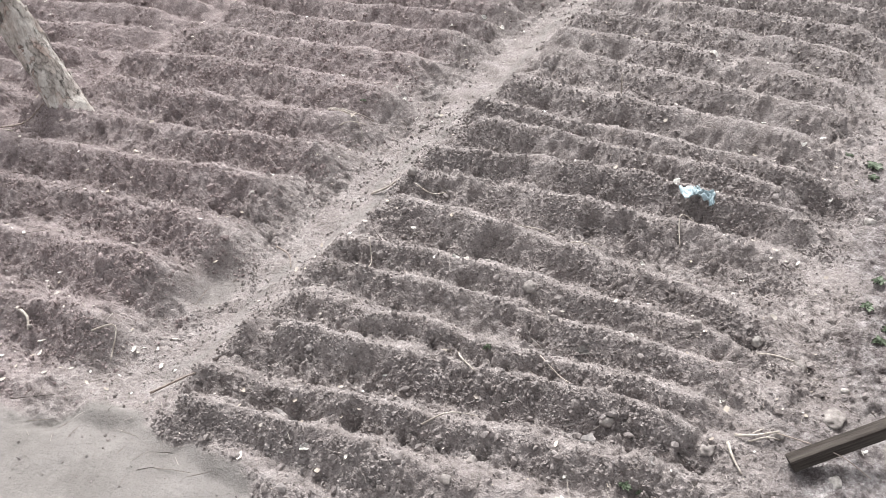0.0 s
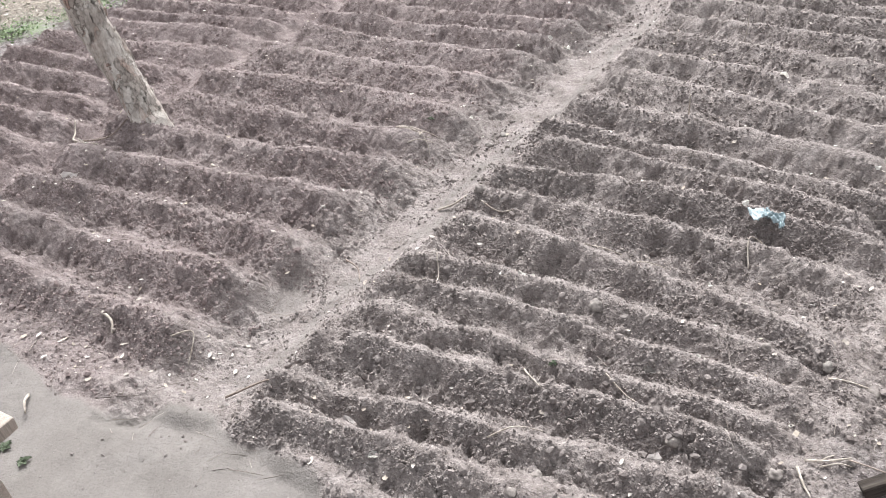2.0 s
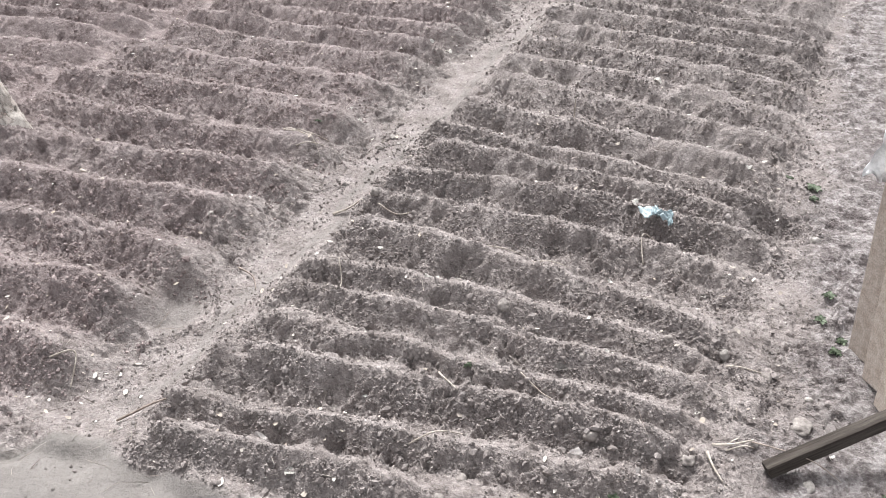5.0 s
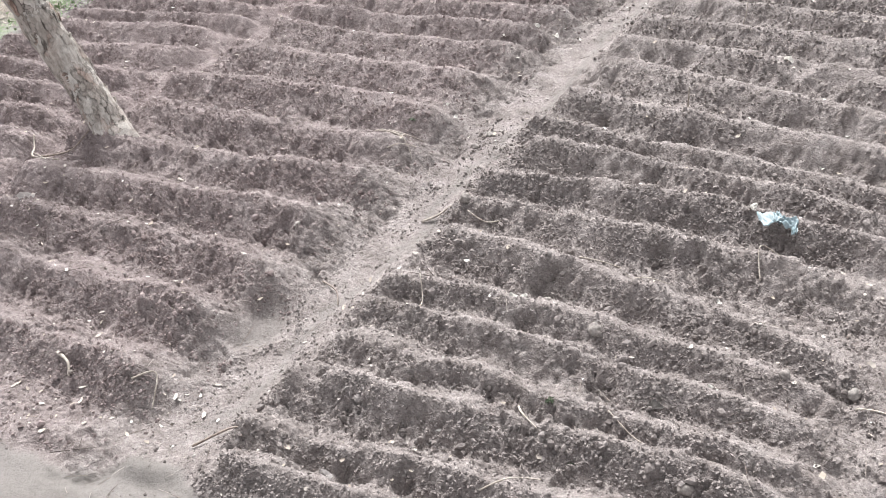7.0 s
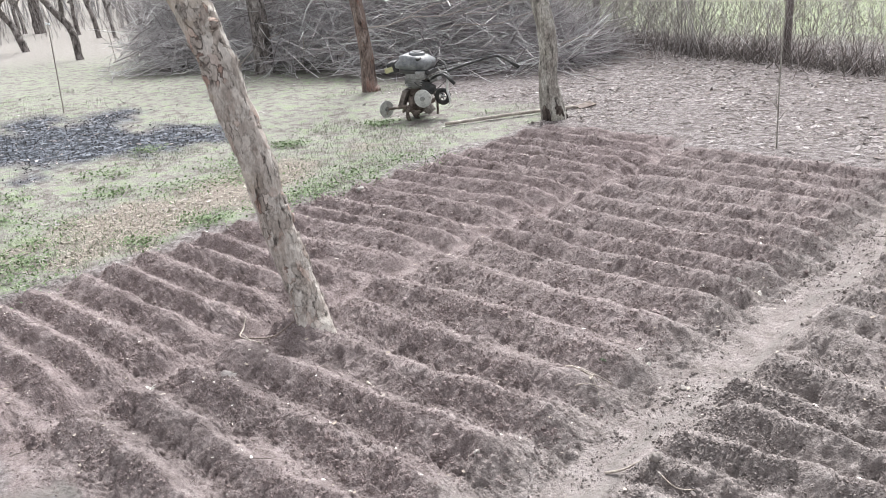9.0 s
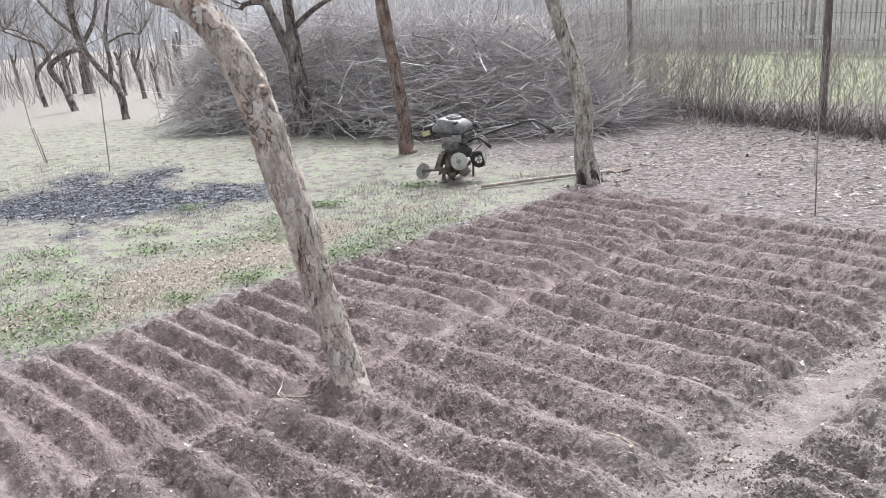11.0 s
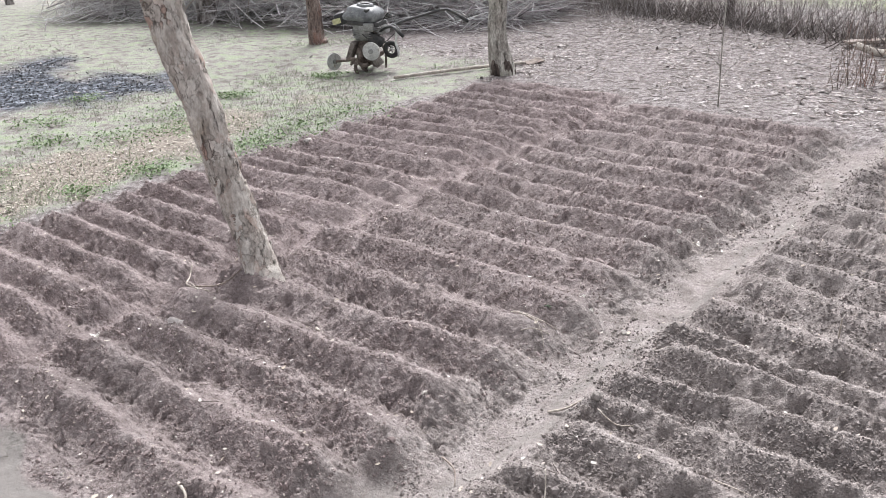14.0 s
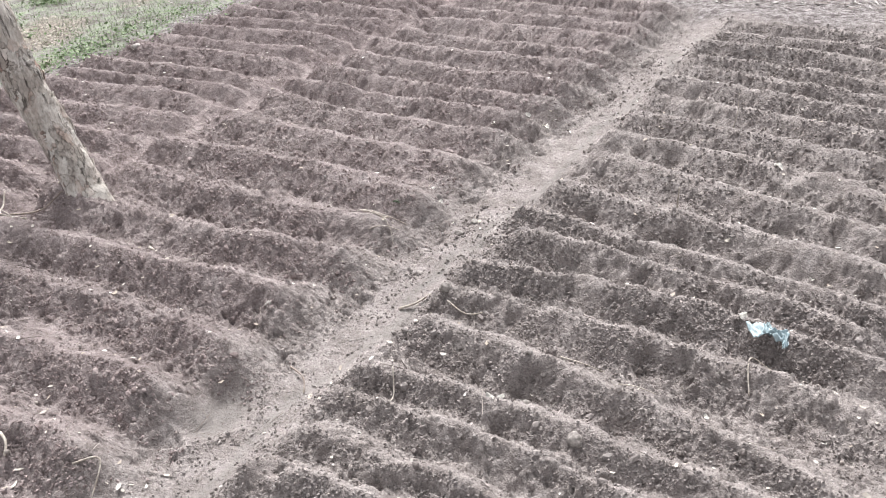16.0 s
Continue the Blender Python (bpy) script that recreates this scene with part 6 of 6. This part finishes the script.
def scrap(x, y, s, mat, name, label, category, seed=1, thick=0.004, pitch=10):
    """A small curled flake with a ragged outline."""
    bm = bmesh.new()
    r = random.Random(seed)
    n = 11
    ring = [bm.verts.new((s * math.cos(2 * math.pi * i / n) * r.uniform(0.7, 1.1), s * 0.75 * math.sin(2 * math.pi * i / n) * r.uniform(0.7, 1.1), s * 0.35 * math.cos(4 * math.pi * i / n + seed))) for i in range(n)]
    c = bm.verts.new((0, 0, -s * 0.05))
    for i in range(n):
        bm.faces.new((ring[i], ring[(i + 1) % n], c))
    bmesh.ops.solidify(bm, geom=bm.faces[:], thickness=thick)
    ob = part(name, bm, mat)
    ob.matrix_basis = pose(x, y, h1(x, y) + s * 0.25, pitch * math.sin(seed), pitch * math.cos(seed * 2), seed * 53 % 360)
    return tagged(ob, label, category, name + "s on the soil")


for k, (x, y, s) in enumerate(((0.82, 2.96, 0.022), (1.27, 4.09, 0.030), (1.47, 3.74, 0.024), (-0.49, 1.77, 0.020), (0.71, 1.90, 0.014), (0.50, 2.14, 0.016), (-0.42, 2.32, 0.014), (-0.02, 2.62, 0.018), (0.24, 4.93, 0.03), (0.13, 5.02, 0.03), (-0.05, 4.83, 0.025), (-1.70, 5.24, 0.03),
                               (-0.05, 2.56, 0.018), (1.40, 3.2, 0.016), (1.05, 1.72, 0.014), (-2.70, 3.44, 0.035), (-0.35, 4.1, 0.02), (-0.30, 3.95, 0.016), (0.6, 2.5, 0.012), (1.18, 3.30, 0.014))):
    scrap(x, y, s, BONE, "white_scrap", "curled white scrap of paper or shell lying on the soil", "scrap", k + 1)
scrap(0.325, 2.085, 0.030, SLATE, "dark_shard", "dark shard tilted up out of the soil", "shard", 3, 0.006, 35)
for k, (x, y, s) in enumerate(((0.46, 1.67, 0.02), (-0.10, 1.56, 0.02), (-0.58, 1.89, 0.024), (0.30, 1.74, 0.026), (-2.25, 3.48, 0.05))):
    scrap(x, y, s, DEADLEAF, "dead_leaf", "curled brown dead leaf on the soil", "leaf", k + 11, 0.0015, 25)


def stick(pts, r, label="pale dry stick lying on the soil", mat=None, lift=0.008, fork=None):
    ps = [Vector((x, y, h1(x, y) + lift + dz)) for x, y, dz in pts]
    o = ps[0].copy()
    p, rr = spline([q - o for q in ps], [0.72 * r * (1 - 0.4 * i / (len(ps) - 1)) for i in range(len(ps))], 0.012)
    shapes = [tube(p, rr, 7, 0.18, len(pts))]
    if fork:
        i, d, ln = fork
        shapes.append(tube([p[i], p[i] + Vector(d) * ln * 0.5 + Vector((0, 0, 0.004)), p[i] + Vector(d) * ln], [rr[i] * 0.7, rr[i] * 0.6, rr[i] * 0.3], 6, 0.15, 1))
    v, f = joined(shapes)
    ob = mesh("stick", v, f, mat or STICKPALE)
    ob.location = o
    return tagged(ob, label, "stick", "sticks on the soil")


STICKPALE = surface("peeled_stick", (0.27, 0.232, 0.20), (0.46, 0.415, 0.37), 25, 0.8, 0, 90, 0.4)
STICKBROWN = surface("brown_stick", (0.17, 0.135, 0.115), (0.30, 0.25, 0.22), 25, 0.85, 0, 90, 0.4)
stick([(0.68, 1.74, 0), (0.68, 1.69, 0.004), (0.69, 1.64, 0)], 0.006)
stick([(0.71, 1.77, 0), (0.76, 1.755, 0.01), (0.83, 1.77, 0.012)], 0.006, fork=(3, (0.9, 0.4, 0), 0.05))
stick([(0.74, 1.745, 0), (0.79, 1.75, 0.006), (0.83, 1.755, 0)], 0.004)
stick([(0.82, 1.76, 0.02), (0.88, 1.71, 0.05), (0.95, 1.66, 0.05), (1.02, 1.62, 0.01)], 0.003, "thin brown twig bent over the beam", STICKBROWN)
stick([(0.86, 2.06, 0), (0.91, 2.055, 0.006), (0.98, 2.035, 0)], 0.005)
stick([(-0.05, 2.13, 0), (-0.04, 2.07, 0.01), (0.0, 2.02, 0)], 0.005)
stick([(-0.37, 2.68, 0.02), (-0.365, 2.61, 0.012), (-0.38, 2.54, 0)], 0.004)
for pts, r in (([(-0.62, 3.90, 0.02), (-0.57, 3.84, 0.02), (-0.52, 3.76, 0)], 0.007), ([(-0.66, 3.86, 0.01), (-0.59, 3.81, 0.015), (-0.50, 3.76, 0)], 0.006), ([(-0.60, 3.68, 0), (-0.54, 3.68, 0.01), (-0.47, 3.70, 0)], 0.004),
               ([(-0.58, 3.75, 0.01), (-0.51, 3.77, 0.015), (-0.45, 3.82, 0)], 0.004), ([(-0.63, 3.82, 0), (-0.58, 3.75, 0.01), (-0.53, 3.72, 0)], 0.004), ([(-0.66, 3.78, 0), (-0.62, 3.75, 0.01), (-0.58, 3.74, 0)], 0.004), ([(-0.53, 3.72, 0), (-0.50, 3.67, 0.01), (-0.49, 3.63, 0)], 0.003)):
    stick(pts, r, "pale stick in a small heap of sticks")
stick([(-1.30, 2.30, 0.01), (-1.23, 2.33, 0.008), (-1.24, 2.24, 0)], 0.005)
stick([(-1.06, 2.09, 0), (-0.98, 2.13, 0.012), (-0.93, 2.12, 0.008), (-0.89, 2.09, 0)], 0.006, "grey-brown stick at the path", STICKBROWN)
stick([(0.76, 2.62, 0), (0.78, 2.72, 0.01), (0.86, 2.73, 0.012), (0.93, 2.70, 0)], 0.0035, "thin curved root lying on the soil")
stick([(0.745, 3.74, 0.0), (0.74, 3.72, 0.05), (0.735, 3.70, 0.10)], 0.006, "short stick standing up out of the soil")
stick([(-1.56, 3.56, 0.05), (-1.545, 3.55, 0.03), (-1.53, 3.535, 0)], 0.011, "short pale stick on a ridge")
stick([(-2.28, 3.84, 0.0), (-2.42, 3.87, 0.02), (-2.46, 3.96, 0.08), (-2.47, 4.02, 0.12)], 0.008, "forked brown root by the tree foot", STICKPALE, 0.008, (6, (-0.5, 0.2, 0.2), 0.12))
stick([(-2.38, 3.86, 0.0), (-2.26, 3.93, 0.02), (-2.14, 3.97, 0.02)], 0.007, "brown root by the tree foot", STICKBROWN)
stick([(-0.42, 3.20, 0), (-0.35, 3.19, 0.01), (-0.29, 3.22, 0)], 0.008)
stick([(-0.22, 3.14, 0), (-0.15, 3.09, 0.012), (-0.08, 3.09, 0)], 0.004)
stick([(0.36, 2.66, 0), (0.40, 2.60, 0.01), (0.47, 2.60, 0.0)], 0.003)
stick([(0.19, 2.86, 0), (0.26, 2.79, 0.012), (0.33, 2.77, 0)], 0.003)
stick([(-0.16, 1.83, 0), (-0.08, 1.84, 0.01), (0.0, 1.88, 0)], 0.004)
stick([(-1.62, 2.44, 0), (-1.57, 2.40, 0.012), (-1.56, 2.36, 0)], 0.009, "short pale stick at the bed edge")
stick([(-1.75, 2.08, 0), (-1.73, 2.03, 0.02), (-1.71, 1.99, 0.01)], 0.008, "short pale stick on the trodden earth")
stick([(-0.78, 2.86, 0.0), (-0.72, 2.80, 0.01), (-0.70, 2.72, 0)], 0.005, "brown twig at the hollow", STICKBROWN)
stick([(0.20, 2.06, 0), (0.25, 1.99, 0.01), (0.28, 1.95, 0)], 0.003)
stick([(1.20, 4.62, 0.0), (1.21, 4.61, 0.10), (1.20, 4.6, 0.2)], 0.004, "thin stalk standing up out of a ridge")


def weed(x, y, s, n, seed, label="small green weed seedling on the soil"):
    t = thing("weed", (x, y, h1(x, y)), label, "weed", "weeds on the soil")
    r = random.Random(seed)
    for k in range(n):
        a = 2 * math.pi * k / n + r.uniform(-.3, .3)
        ln = s * r.uniform(0.7, 1.2)
        bm = bmesh.new()
        up, dn = [], []
        m = 7
        mid = []
        for i in range(m + 1):
            f = i / m
            w = ln * 0.28 * math.sin(math.pi * min(1, f ** 0.8 * 0.97 + 0.03)) * (1 + 0.2 * math.sin(f * 20))
            z = ln * (0.55 * f - 0.45 * f * f) + 0.006
            mid.append(bm.verts.new((f * ln, 0, z - 0.006)))
            up.append(bm.verts.new((f * ln, w, z)))
            dn.append(bm.verts.new((f * ln, -w, z)))
        for i in range(m):
            bm.faces.new((mid[i], mid[i + 1], up[i + 1], up[i]))
            bm.faces.new((dn[i], dn[i + 1], mid[i + 1], mid[i]))
        bmesh.ops.rotate(bm, verts=bm.verts, cent=(0, 0, 0), matrix=Matrix.Rotation(a, 3, "Z"))
        part("leaf", bm, LEAF, t, "", False)


for k, (x, y, s, n) in enumerate(((0.09, 1.93, 0.028, 8), (0.38, 1.62, 0.036, 9), (0.42, 1.60, 0.03, 7), (-0.31, 1.60, 0.03, 6), (0.04, 2.10, 0.024, 7), (1.26, 2.12, 0.05, 9), (1.31, 2.17, 0.045, 8), (1.66, 3.10, 0.07, 9), (1.62, 3.02, 0.05, 8), (1.38, 2.40, 0.05, 7), (1.29, 2.28, 0.06, 6), (1.12, 1.55, 0.05, 9),
                                  (1.05, 1.50, 0.04, 8), (1.60, 3.22, 0.05, 8), (1.17, 1.58, 0.045, 9), (-0.50, 3.93, 0.03, 6), (-1.72, 1.86, 0.04, 9), (-1.62, 1.80, 0.035, 8))):
    weed(x, y, (0.5 if x > 1 else 0.66) * s, n, k + 5)


def log_pile():
    for k, (x, y, z, ln, r, yaw, tilt, mat) in enumerate(((2.95, 9.35, 0.20, 1.5, 0.07, 172, 2, PALELOG), (2.85, 9.15, 0.13, 1.5, 0.075, 165, 0, PALELOG), (2.9, 9.55, 0.27, 1.7, 0.035, 178, 3, PALELOG), (2.75, 8.85, 0.10, 1.3, 0.055, 160, 2, BARK_GREY),
                                                          (2.80, 7.55, 0.10, 1.1, 0.075, 190, 4, BARK_GREY), (3.2, 9.0, 0.06, 1.4, 0.06, 150, 0, BARK_GREY), (2.05, 10.05, 0.06, 0.8, 0.055, 155, 2, PALELOG), (3.2, 9.3, 0.36, 1.2, 0.05, 170, 4, BARK_GREY), (2.35, 8.75, 0.16, 0.9, 0.025, 120, -8, BARK_GREY))):
        d = Vector((math.cos(radians(yaw)), math.sin(radians(yaw)), 0))
        pts = [d * ln * (i / 7 - 0.5) + Vector((0, 0, math.sin(radians(tilt)) * ln * (i / 7 - 0.5) + 0.03 * math.sin(i * 1.1 + k))) for i in range(8)]
        p, rr = spline(pts, [0.8 * r * (1.05 - 0.03 * i) for i in range(8)], 0.05)
        v, f = tube(p, rr, 12, 0.14, k + 3)
        ob = mesh("log", v, f, mat)
        ob.location = (x + 0.5, y, z)
        tagged(ob, "crooked cut branch wood heaped by the fence", "log", "logs by the fence")
    ob = rough_board(0.9, 0.14, 0.03, 5, WOOD, "loose_board", None, pose(2.62, 10.75, 0.06, 0, 0, 12))
    tagged(ob, "pale sawn board lying flat by the logs", "board")


PALELOG = surface("pale_log", (0.34, 0.30, 0.26), (0.52, 0.48, 0.43), 6, 0.85, 0, 40, 0.5, 0.006, None, 0.3, ((0.18, 0.15, 0.12), 6, 0.6))
log_pile()
